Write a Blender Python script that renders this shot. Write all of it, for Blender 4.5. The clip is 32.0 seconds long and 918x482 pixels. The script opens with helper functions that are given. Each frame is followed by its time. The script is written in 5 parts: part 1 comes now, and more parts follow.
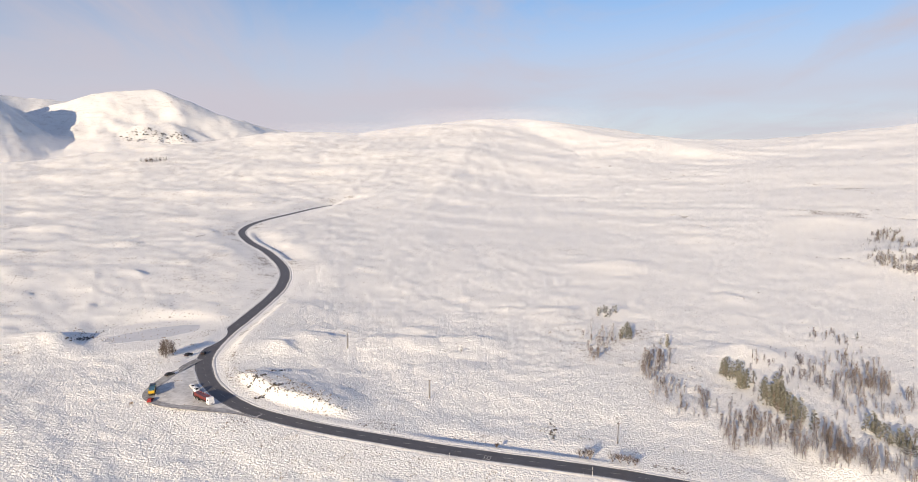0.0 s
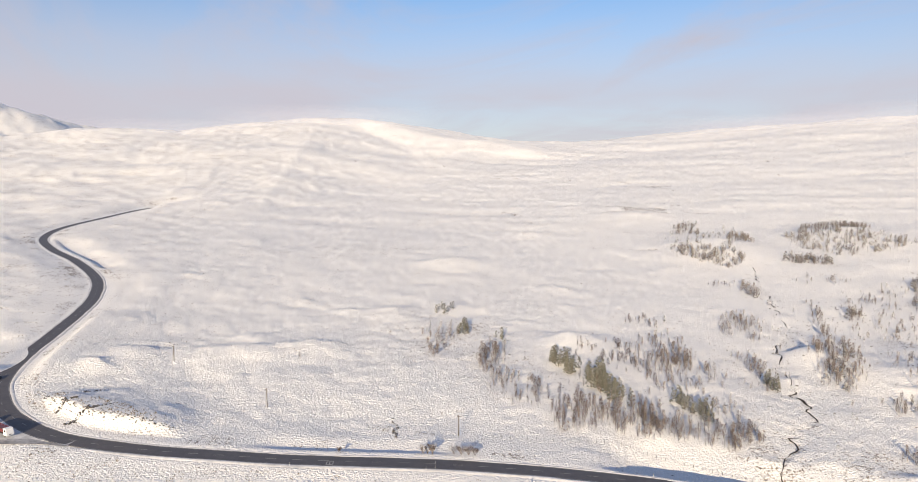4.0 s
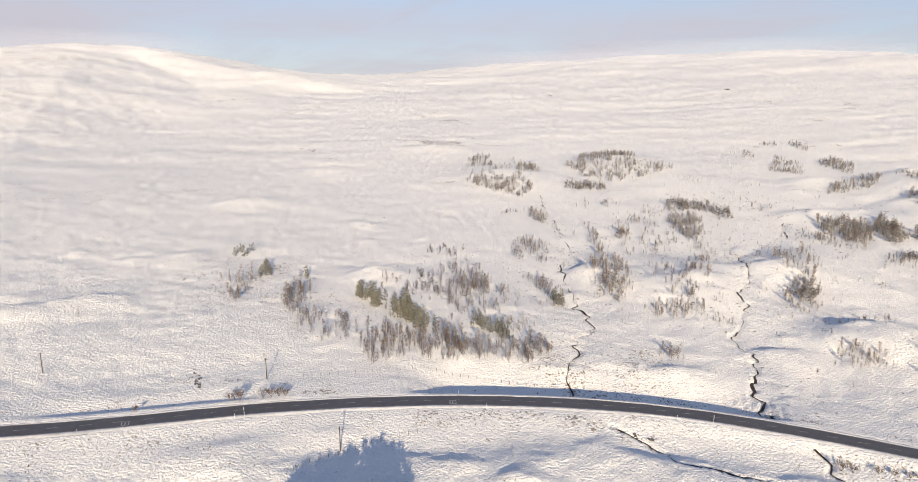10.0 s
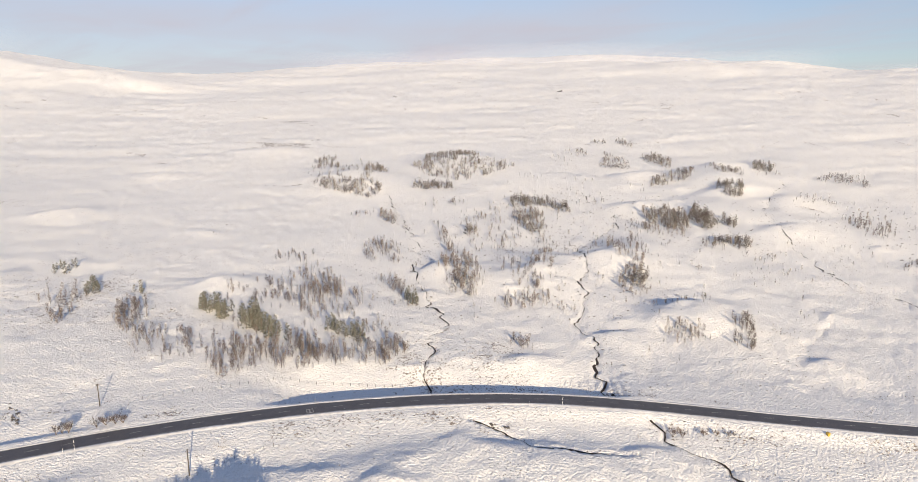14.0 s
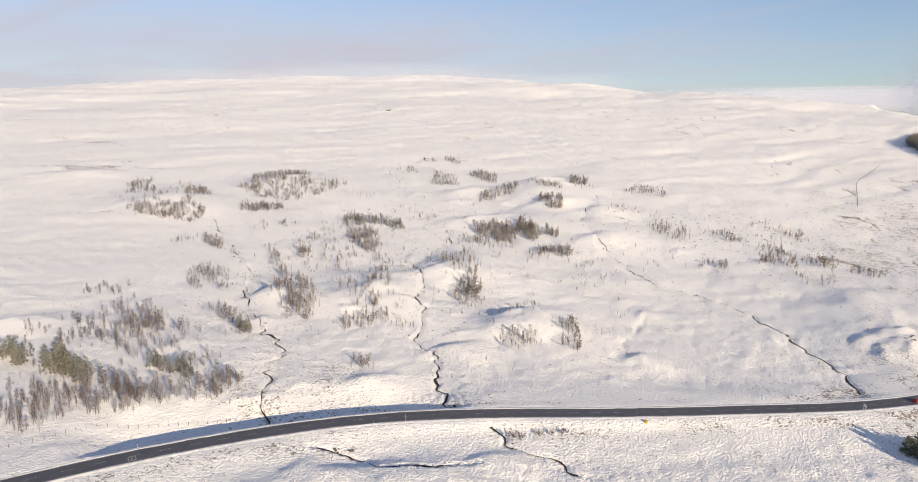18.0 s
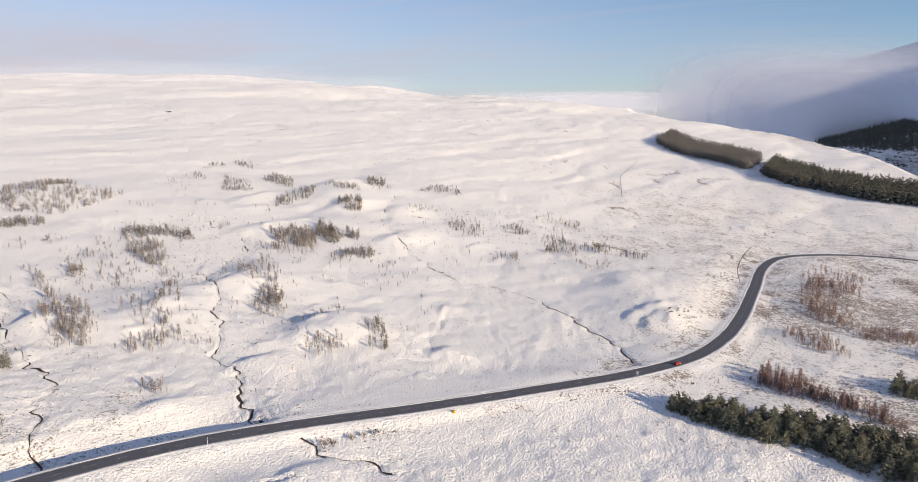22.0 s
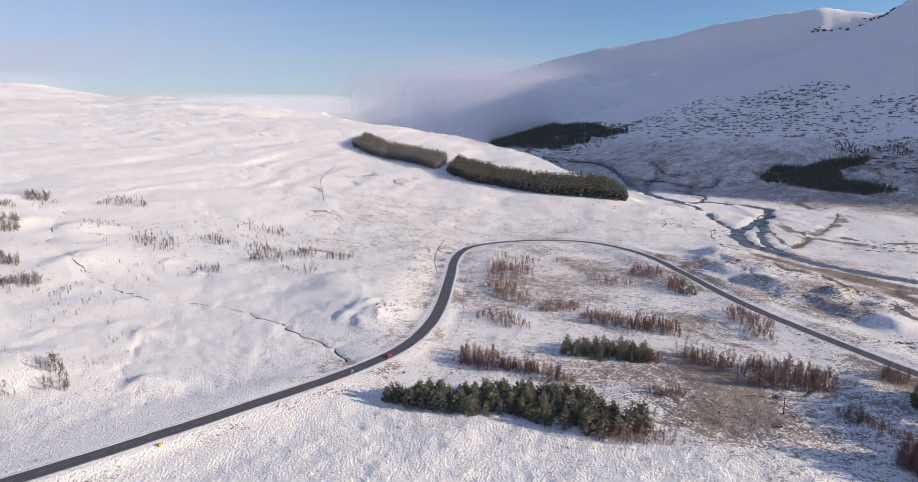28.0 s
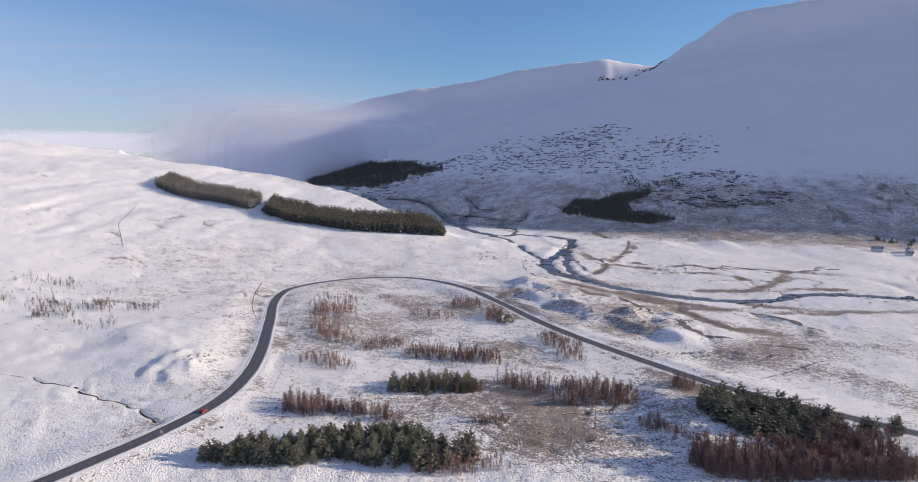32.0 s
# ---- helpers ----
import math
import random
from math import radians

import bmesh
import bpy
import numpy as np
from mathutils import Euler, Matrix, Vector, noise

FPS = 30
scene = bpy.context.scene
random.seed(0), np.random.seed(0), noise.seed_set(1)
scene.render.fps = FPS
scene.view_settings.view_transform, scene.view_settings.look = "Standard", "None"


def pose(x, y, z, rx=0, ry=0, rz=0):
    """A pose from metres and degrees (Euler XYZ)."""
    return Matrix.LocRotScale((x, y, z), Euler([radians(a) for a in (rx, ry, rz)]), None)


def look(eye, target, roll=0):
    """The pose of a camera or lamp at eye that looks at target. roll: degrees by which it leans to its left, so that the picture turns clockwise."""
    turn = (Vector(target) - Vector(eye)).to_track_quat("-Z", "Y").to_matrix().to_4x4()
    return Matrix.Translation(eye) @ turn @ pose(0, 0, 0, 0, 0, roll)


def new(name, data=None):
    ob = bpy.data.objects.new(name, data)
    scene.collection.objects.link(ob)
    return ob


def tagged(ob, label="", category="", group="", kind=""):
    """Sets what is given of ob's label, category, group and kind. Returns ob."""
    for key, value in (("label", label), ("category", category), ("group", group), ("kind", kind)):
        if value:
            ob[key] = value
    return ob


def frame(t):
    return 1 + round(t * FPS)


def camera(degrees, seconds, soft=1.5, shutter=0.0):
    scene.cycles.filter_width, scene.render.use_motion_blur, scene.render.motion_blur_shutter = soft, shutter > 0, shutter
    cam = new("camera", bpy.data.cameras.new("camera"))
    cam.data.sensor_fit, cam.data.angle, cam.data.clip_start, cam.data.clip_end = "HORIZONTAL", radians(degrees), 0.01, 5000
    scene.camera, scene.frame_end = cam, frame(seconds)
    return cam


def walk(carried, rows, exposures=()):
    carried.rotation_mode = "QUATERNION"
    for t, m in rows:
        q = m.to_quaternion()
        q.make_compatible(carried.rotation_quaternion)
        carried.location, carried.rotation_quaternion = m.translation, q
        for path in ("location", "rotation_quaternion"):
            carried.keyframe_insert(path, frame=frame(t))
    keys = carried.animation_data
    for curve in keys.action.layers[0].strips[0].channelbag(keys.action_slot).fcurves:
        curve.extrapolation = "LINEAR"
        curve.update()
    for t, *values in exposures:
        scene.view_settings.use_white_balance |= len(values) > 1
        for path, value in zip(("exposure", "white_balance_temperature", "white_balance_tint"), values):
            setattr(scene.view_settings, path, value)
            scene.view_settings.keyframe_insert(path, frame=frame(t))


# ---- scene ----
EXPOSURES = [(0, 0.48, 6830, 13.5), (7, 0.49, 6820, 12), (13, 0.46, 6800, 12), (20, 0.45, 6760, 13.5), (25, 0.42, 6550, 15.5), (32, 0.36, 6150, 18)]
cam = camera(69.32, 32.0, soft=0.8)
walk(cam, [
    (0.0, pose(0, 0, 103, 83.62, 0.18, -0.02)),
    (0.5, pose(0, 0, 103, 83.54, 0.08, -1.57)),
    (1.0, pose(0, 0, 103, 83.55, 0.08, -3.28)),
    (1.5, pose(0, 0, 103, 83.56, 0.11, -5.08)),
    (2.0, pose(0, 0, 103, 83.57, 0.12, -6.88)),
    (2.5, pose(0, 0, 103, 83.58, 0.12, -8.67)),
    (3.0, pose(0, 0, 103, 83.58, 0.15, -10.43)),
    (3.5, pose(0, 0, 103, 83.58, 0.14, -12.22)),
    (4.0, pose(0, 0, 103, 83.58, 0.08, -14.03)),
    (4.5, pose(0, 0, 103, 83.60, 0.06, -15.82)),
    (6.5, pose(0, 0, 103, 83.53, 0.07, -21.11)),
    (7.0, pose(0, 0, 103, 82.86, 0.07, -22.54)),
    (7.5, pose(0, 0, 103, 81.74, 0.05, -23.94)),
    (8.0, pose(0, 0, 103, 80.61, 0.06, -25.33)),
    (8.5, pose(0, 0, 103, 79.47, 0.04, -26.71)),
    (9.0, pose(0, 0, 103, 78.34, 0.05, -28.11)),
    (9.5, pose(0, 0, 103, 77.96, 0.03, -29.69)),
    (10.0, pose(0, 0, 103, 77.99, 0.01, -31.14)),
    (10.5, pose(0, 0, 103, 77.98, -0.04, -32.63)),
    (11.0, pose(0, 0, 103, 78.03, -0.06, -34.21)),
    (11.5, pose(0, 0, 103, 78.03, -0.04, -35.92)),
    (12.0, pose(0, 0, 103, 78.05, -0.05, -37.61)),
    (12.5, pose(0, 0, 103, 78.05, -0.06, -39.25)),
    (13.0, pose(0, 0, 103, 78.05, -0.07, -40.93)),
    (13.5, pose(0, 0, 103, 78.06, -0.06, -42.57)),
    (14.0, pose(0, 0, 103, 78.07, -0.04, -44.19)),
    (14.5, pose(0, 0, 103, 78.11, -0.05, -45.85)),
    (16.5, pose(0, 0, 103, 79.59, -0.23, -52.83)),
    (17.0, pose(0, 0, 103, 79.61, -0.16, -54.71)),
    (17.5, pose(0, 0, 103, 79.63, -0.17, -56.55)),
    (18.0, pose(0, 0, 103, 79.65, -0.13, -58.56)),
    (18.5, pose(0, 0, 103, 79.67, -0.10, -60.66)),
    (19.0, pose(0, 0, 103, 79.69, -0.08, -62.84)),
    (19.5, pose(0, 0, 103, 79.72, -0.07, -65.08)),
    (20.0, pose(0, 0, 103, 79.76, -0.08, -67.28)),
    (20.5, pose(0, 0, 103, 79.77, -0.05, -69.46)),
    (21.0, pose(0, 0, 103, 79.81, -0.02, -71.58)),
    (21.5, pose(0, 0, 103, 79.83, -0.01, -73.70)),
    (22.0, pose(0, 0, 103, 79.84, -0.02, -75.87)),
    (22.5, pose(0, 0, 103, 79.86, -0.06, -78.02)),
    (23.0, pose(0, 0, 103, 79.90, -0.04, -80.16)),
    (23.5, pose(0, 0, 103, 79.92, -0.06, -82.25)),
    (24.0, pose(0, 0, 103, 79.94, -0.04, -84.34)),
    (24.5, pose(0, 0, 103, 79.95, -0.04, -86.48)),
    (25.0, pose(0, 0, 103, 79.99, 0.02, -88.62)),
    (25.5, pose(0, 0, 103, 80.00, -0.02, -90.72)),
    (27.5, pose(0, 0, 103, 80.12, 0.06, -99.19)),
    (28.0, pose(0, 0, 103, 80.14, 0.05, -101.28)),
    (28.5, pose(0, 0, 103, 80.17, 0.06, -103.35)),
    (29.0, pose(0, 0, 103, 80.19, 0.09, -105.44)),
    (29.5, pose(0, 0, 103, 80.23, 0.10, -107.56)),
    (30.0, pose(0, 0, 103, 80.25, 0.14, -109.41)),
    (30.5, pose(0, 0, 103, 80.46, 0.18, -111.26)),
    (31.0, pose(0, 0, 103, 81.54, 0.18, -113.08)),
    (31.5, pose(0, 0, 103, 82.71, 0.19, -114.92)),
    (32.0, pose(0, 0, 103, 83.34, 0.24, -116.78)),
], exposures=EXPOSURES)

# ---- sky and sun ----
SUN_AZ, SUN_EL = 205.0, 14.8
world = bpy.data.worlds.new("winter_sky")
scene.world = world
world.use_nodes = True
wn, wl = world.node_tree.nodes, world.node_tree.links
wn.clear()
sky = wn.new("ShaderNodeTexSky")
sky.sky_type, sky.sun_disc = "NISHITA", False
sky.sun_elevation, sky.sun_rotation = radians(SUN_EL), radians(SUN_AZ)
sky.altitude, sky.air_density, sky.dust_density, sky.ozone_density = 300, 1.0, 0.2, 4.5


def world_maths(op, a, b=0.0, clamp=False):
    m = wn.new("ShaderNodeMath")
    m.operation, m.use_clamp = op, clamp
    for i, v in enumerate((a, b)):
        if isinstance(v, (int, float)):
            m.inputs[i].default_value = v
        else:
            wl.new(v, m.inputs[i])
    return m.outputs[0]


def world_noise(scale, stretch, turn, detail, rough=0.6, distort=0.0):
    mp = wn.new("ShaderNodeMapping")
    mp.inputs["Scale"].default_value, mp.inputs["Rotation"].default_value = stretch, turn
    wl.new(flat_dir.outputs[0], mp.inputs["Vector"])
    t = wn.new("ShaderNodeTexNoise")
    t.inputs["Scale"].default_value, t.inputs["Detail"].default_value = scale, detail
    t.inputs["Roughness"].default_value, t.inputs["Distortion"].default_value = rough, distort
    wl.new(mp.outputs[0], t.inputs["Vector"])
    return t.outputs["Fac"]


# thin high cloud on a plane far above, and a veil that thickens towards the horizon and the moor
view = wn.new("ShaderNodeTexCoord").outputs["Generated"]
axes = wn.new("ShaderNodeSeparateXYZ")
wl.new(view, axes.inputs[0])
height = world_maths("MAXIMUM", axes.outputs[2], 0.0)
spread = world_maths("DIVIDE", 1.0, world_maths("ADD", height, 0.09))
flat_dir = wn.new("ShaderNodeCombineXYZ")
wl.new(world_maths("MULTIPLY", axes.outputs[0], spread), flat_dir.inputs[0])
wl.new(world_maths("MULTIPLY", axes.outputs[1], spread), flat_dir.inputs[1])
wisps = world_noise(0.62, (1.0, 0.30, 1.0), (0, 0, 0.12), 6, 0.6, 1.1)
sheets = world_noise(0.28, (1.0, 1.0, 1.0), (0, 0, 0.9), 4, 0.55, 0.3)
cirrus = world_maths("MULTIPLY", world_maths("SUBTRACT", wisps, 0.45), 4.5, True)
veil = world_maths("MULTIPLY", world_maths("SUBTRACT", sheets, 0.40), 4.0, True)
low = world_maths("SUBTRACT", 1.65, world_maths("MULTIPLY", height, 6.5), True)
moorward = world_maths("ADD", world_maths("MULTIPLY", axes.outputs[1], 0.85), 0.38, True)
cover = world_maths("MULTIPLY", world_maths("MULTIPLY", low, moorward), world_maths("ADD", world_maths("MULTIPLY", veil, 0.35), 0.75), True)
streaks = world_maths("MULTIPLY", world_maths("MULTIPLY", cirrus, moorward), 0.85)
# unseen veil of thin cloud added above the view to fill the shadows
overhead_fill = world_maths("MULTIPLY", world_maths("MULTIPLY", world_maths("SUBTRACT", height, 0.32), 2.6, True), world_maths("ADD", world_maths("MULTIPLY", sheets, 0.5), 0.5), True)


def cloud_layer(under, amount, colour):
    m = wn.new("ShaderNodeMix")
    m.data_type = "RGBA"
    m.inputs[7].default_value = (*colour, 1)
    wl.new(amount, m.inputs[0])
    wl.new(under, m.inputs[6])
    return m.outputs[2]


clouded = cloud_layer(sky.outputs[0], overhead_fill, (1.5, 1.9, 3.0))
clouded = cloud_layer(clouded, streaks, (3.6, 3.55, 4.1))
clouded = cloud_layer(clouded, world_maths("MULTIPLY", cover, 0.93), (3.95, 3.88, 4.45))
back = wn.new("ShaderNodeBackground")
back.inputs["Strength"].default_value = 0.106
wout = wn.new("ShaderNodeOutputWorld")
wl.new(clouded, back.inputs["Color"])
wl.new(back.outputs[0], wout.inputs["Surface"])

sun_dir = Vector((math.sin(radians(SUN_AZ)) * math.cos(radians(SUN_EL)), math.cos(radians(SUN_AZ)) * math.cos(radians(SUN_EL)), math.sin(radians(SUN_EL))))
sun = new("sun", bpy.data.lights.new("sun", "SUN"))
sun.data.energy, sun.data.angle, sun.data.color = 4.9, radians(0.6), (1.0, 0.845, 0.61)
sun.matrix_world = look(sun_dir * 900, (0, 0, 0))

# ---- materials ----
def material(name, rough=0.8, metal=0.0):
    m = bpy.data.materials.new(name)
    m.use_nodes = True
    bsdf = m.node_tree.nodes["Principled BSDF"]
    bsdf.inputs["Roughness"].default_value, bsdf.inputs["Metallic"].default_value = rough, metal
    return m, m.node_tree.nodes, m.node_tree.links, bsdf


def noise_node(n, l, scale, detail=3.0, rough=0.55, coord=None, distort=0.0):
    t = n.new("ShaderNodeTexNoise")
    t.inputs["Scale"].default_value, t.inputs["Detail"].default_value = scale, detail
    t.inputs["Roughness"].default_value, t.inputs["Distortion"].default_value = rough, distort
    if coord:
        l.new(coord, t.inputs["Vector"])
    return t.outputs["Fac"]


def ramp(n, l, fac, *stops):
    r = n.new("ShaderNodeValToRGB")
    while len(r.color_ramp.elements) < len(stops):
        r.color_ramp.elements.new(0.5)
    for e, (p, c) in zip(r.color_ramp.elements, stops):
        e.position = p
        e.color = (*c, 1) if isinstance(c, tuple) else (c, c, c, 1)
    l.new(fac, r.inputs[0])
    return r.outputs["Color"]


def maths(n, l, op, a, b=0.0, clamp=False):
    m = n.new("ShaderNodeMath")
    m.operation, m.use_clamp = op, clamp
    for i, v in enumerate((a, b)):
        if isinstance(v, (int, float)):
            m.inputs[i].default_value = v
        else:
            l.new(v, m.inputs[i])
    return m.outputs[0]


def mix(n, l, fac, a, b):
    m = n.new("ShaderNodeMix")
    m.data_type = "RGBA"
    for socket, v in ((m.inputs[0], fac), (m.inputs[6], a), (m.inputs[7], b)):
        if isinstance(v, tuple):
            socket.default_value = (*v, 1)
        elif isinstance(v, (int, float)):
            socket.default_value = v
        else:
            l.new(v, socket)
    return m.outputs[2]


def bump(n, l, bsdf, height, strength, distance):
    b = n.new("ShaderNodeBump")
    b.inputs["Strength"].default_value, b.inputs["Distance"].default_value = strength, distance
    l.new(height, b.inputs["Height"])
    l.new(b.outputs[0], bsdf.inputs["Normal"])


def position(n):
    return n.new("ShaderNodeNewGeometry").outputs["Position"]


def attribute(n, name):
    a = n.new("ShaderNodeAttribute")
    a.attribute_name = name
    return a.outputs["Fac"]


def snow_material():
    """Snow over heather and moor grass: bare tips show where the cover attribute is thin."""
    m, n, l, bsdf = material("moor_snow", 0.75)
    p = position(n)
    fine = noise_node(n, l, 0.9, 4, 0.62, p)
    patch = noise_node(n, l, 0.035, 4, 0.6, p)
    big = noise_node(n, l, 0.006, 3, 0.5, p)
    white = mix(n, l, big, (0.83, 0.815, 0.79), (0.90, 0.885, 0.86))
    grass = mix(n, l, noise_node(n, l, 0.25, 3, 0.6, p), (0.11, 0.078, 0.06), (0.27, 0.20, 0.145))
    thin = attribute(n, "thin")
    mid = noise_node(n, l, 0.28, 4, 0.6, p)
    level = maths(n, l, "ADD", maths(n, l, "MULTIPLY", patch, 0.35), maths(n, l, "MULTIPLY", fine, 0.85))
    level = maths(n, l, "ADD", level, maths(n, l, "MULTIPLY", mid, 0.40))
    level = maths(n, l, "ADD", level, maths(n, l, "MULTIPLY", thin, 0.36))
    bare = maths(n, l, "MULTIPLY", maths(n, l, "SUBTRACT", level, 0.985), 9.0, True)
    bare = maths(n, l, "MULTIPLY", bare, 0.85)
    # heather tips: fine dark flecks, gathered in patches
    tips = n.new("ShaderNodeTexVoronoi")
    tips.inputs["Scale"].default_value = 1.1
    l.new(p, tips.inputs["Vector"])
    gather = maths(n, l, "MULTIPLY", maths(n, l, "SUBTRACT", noise_node(n, l, 0.055, 4, 0.65, p), 0.47), 1.5)
    reach = maths(n, l, "ADD", gather, maths(n, l, "MULTIPLY", thin, 0.42))
    reach = maths(n, l, "MULTIPLY", reach, noise_node(n, l, 0.5, 3, 0.6, p))
    speck = maths(n, l, "MULTIPLY", maths(n, l, "SUBTRACT", maths(n, l, "MULTIPLY", reach, 1.8), tips.outputs["Distance"]), 4.0, True)
    heath = mix(n, l, patch, (0.085, 0.064, 0.052), (0.20, 0.145, 0.11))
    l.new(mix(n, l, maths(n, l, "MULTIPLY", speck, 0.85), mix(n, l, bare, white, grass), heath), bsdf.inputs["Base Color"])
    # tussocks under the snow, and a fine crust
    rough = noise_node(n, l, 1.2, 3, 0.6, p, 0.5)
    tuft = n.new("ShaderNodeTexVoronoi")
    tuft.inputs["Scale"].default_value = 0.85
    l.new(p, tuft.inputs["Vector"])
    lumps = maths(n, l, "ADD", rough, maths(n, l, "MULTIPLY", tuft.outputs["Distance"], -0.30))
    bump(n, l, bsdf, lumps, 1.0, 0.7)
    bsdf.inputs["Specular IOR Level"].default_value = 0.25
    return m


def plain_material(name, dark, light, scale, rough=0.85, relief=0.0, size=0.05, spec=0.3):
    m, n, l, bsdf = material(name, rough)
    tc = n.new("ShaderNodeTexCoord").outputs["Object"]
    f = noise_node(n, l, scale, 5, 0.6, tc)
    g = noise_node(n, l, scale * 0.13, 3, 0.5, tc)
    f = maths(n, l, "ADD", maths(n, l, "MULTIPLY", f, 0.6), maths(n, l, "MULTIPLY", g, 0.4))
    l.new(ramp(n, l, f, (0.3, dark), (0.7, light)), bsdf.inputs["Base Color"])
    if relief:
        bump(n, l, bsdf, f, relief, size)
    bsdf.inputs["Specular IOR Level"].default_value = spec
    return m


SNOW = snow_material()
ASPHALT = plain_material("wet_asphalt", (0.065, 0.062, 0.068), (0.12, 0.115, 0.122), 3.0, 0.55, 0.2, 0.01)
PAINT = plain_material("road_paint", (0.22, 0.22, 0.22), (0.55, 0.55, 0.54), 2.0, 0.7)


# ---- terrain shape ----
CAM_Z = 103.0
rng = np.random.RandomState(7)
LATTICE = rng.rand(256, 256) * 2 - 1


def value_noise(x, y):
    """Smooth lattice noise between -1 and 1."""
    xi, yi = np.floor(x).astype(int), np.floor(y).astype(int)
    fx, fy = x - xi, y - yi
    fx, fy = fx * fx * fx * (fx * (fx * 6 - 15) + 10), fy * fy * fy * (fy * (fy * 6 - 15) + 10)
    a, b = LATTICE[xi & 255, yi & 255], LATTICE[(xi + 1) & 255, yi & 255]
    c, d = LATTICE[xi & 255, (yi + 1) & 255], LATTICE[(xi + 1) & 255, (yi + 1) & 255]
    return (a + (b - a) * fx) * (1 - fy) + (c + (d - c) * fx) * fy


def step(lo, hi, v):
    s = np.clip((v - lo) / (hi - lo), 0, 1)
    return s * s * (3 - 2 * s)


def polar(az, dist):
    """Plan position at a bearing (degrees, clockwise from the y axis) and distance."""
    return dist * np.sin(np.radians(az)), dist * np.cos(np.radians(az))


# fall of the glen: height along the axis that climbs from the river flats to the moor
AXIS_P = np.array([-6000, -1200, -600, -150, 98, 336, 542, 1200, 2500, 6000.0])
AXIS_Z = np.array([-20, -20, -18, -12, 0, 12, 24, 52, 108, 160.0])


def axis_height(p):
    """Smooth curve through the axis heights."""
    z = 0
    for o, w in ((-120, .15), (-60, .2), (0, .3), (60, .2), (120, .15)):
        z = z + w * np.interp(p + o, AXIS_P, AXIS_Z)
    return z


RIDGES = []


def ridge(points, round_top, gully=0.0, gully_size=300.0, steep=0.0):
    """A mountain: crest points of (bearing, elevation seen from the hovering height, distance, fall of its flank)."""
    x, y, z, s = [], [], [], []
    for az, el, dist, fall in points:
        px, py = polar(az, dist)
        x.append(px), y.append(py), z.append(CAM_Z + dist * np.tan(np.radians(el))), s.append(fall)
    RIDGES.append((np.array(x), np.array(y), np.array(z), np.array(s), round_top, gully, gully_size, steep))


def ridge_height(r, x, y):
    rx, ry, rz, rs, soft, gully, size, steep = r
    best = np.full(x.shape, -1e9)
    for i in range(len(rx) - 1):
        dx, dy = rx[i + 1] - rx[i], ry[i + 1] - ry[i]
        k = np.clip(((x - rx[i]) * dx + (y - ry[i]) * dy) / (dx * dx + dy * dy), 0, 1)
        dist = np.hypot(x - rx[i] - k * dx, y - ry[i] - k * dy)
        fall = rs[i] + (rs[i + 1] - rs[i]) * k
        h = rz[i] + (rz[i + 1] - rz[i]) * k - fall * (np.sqrt(dist * dist + soft * soft) - soft) - steep * (1 - np.exp(-(dist / 160) ** 2))
        best = np.maximum(best, h)
    if gully:
        d = value_noise(x / size, y / size) + .6 * value_noise(x / size * 2.3 + 9, y / size * 2.3)
        worn = 1 - np.abs(value_noise(x / size * 2.9 + 4, y / size * 2.9)) - .6 * np.abs(value_noise(x / size * 7.3, y / size * 7.3 + 2))
        best = best + gully * (d + .55 * worn) * np.clip((rz.max() - best) / 200, 0.04, 1)
    return best


MOUNDS = []


def mound(x, y, rx, ry, turn, h):
    """A knoll, or a hollow where h is below zero."""
    MOUNDS.append((x, y, rx, ry, np.radians(turn), h))


def smooth_max(a, b, k):
    h = np.clip(.5 + .5 * (a - b) / k, 0, 1)
    return b + (a - b) * h + k * h * (1 - h)


def base_height(x, y):
    return axis_height(-.5 * x + .866 * y)


# where the near hillside breaks off into the glen behind it
GLEN_X = [700, 850, 1000, 1150, 1346, 1620, 2000, 2200]
GLEN_Y = [-600, -425, -415, -405, -415, -360, -120, 0]


def large_height(x, y):
    """Glen, moor and mountains without the fine relief."""
    z = base_height(x, y)
    for i, r in enumerate(RIDGES):
        h = ridge_height(r, x, y)
        if i == 0:
            h = h - 0.5 * np.maximum(0, np.interp(x, GLEN_X, GLEN_Y) - y)
        z = smooth_max(h, z, 26.0 if i else 14.0)
    return z


# hillside above the road, the smooth hill, the far ranges, and the shaded mountain across the river
ridge([(22, .5, 4000, .06), (30, 1.35, 3700, .073), (36.7, 2.85, 3300, .097), (44, 3.2, 3100, .112), (58, 3.6, 2900, .131), (66, 3.1, 2700, .131),
       (74, 2.4, 2500, .127), (80, 1.85, 2400, .121), (88, 1.0, 2150, .118), (92, .2, 2000, .11), (101, -1.24, 1650, .108), (106, -2.4, 1400, .115)], 120)
ridge([(-19.5, 1.3, 2500, .13), (-14, 2.7, 2600, .14), (-11, 2.9, 2600, .14), (-6.6, 2.45, 2700, .14), (2.8, 4.0, 2900, .15), (8.7, 3.4, 2900, .16), (13.6, 1.8, 2900, .17), (17, .4, 2900, .18)], 120, 4.5, 210)
ridge([(-50, 5.5, 3600, .4), (-40, 5.6, 3900, .5), (-34, 5.0, 4100, .5), (-29.5, 4.9, 4300, .5)], 40, 30, 330)
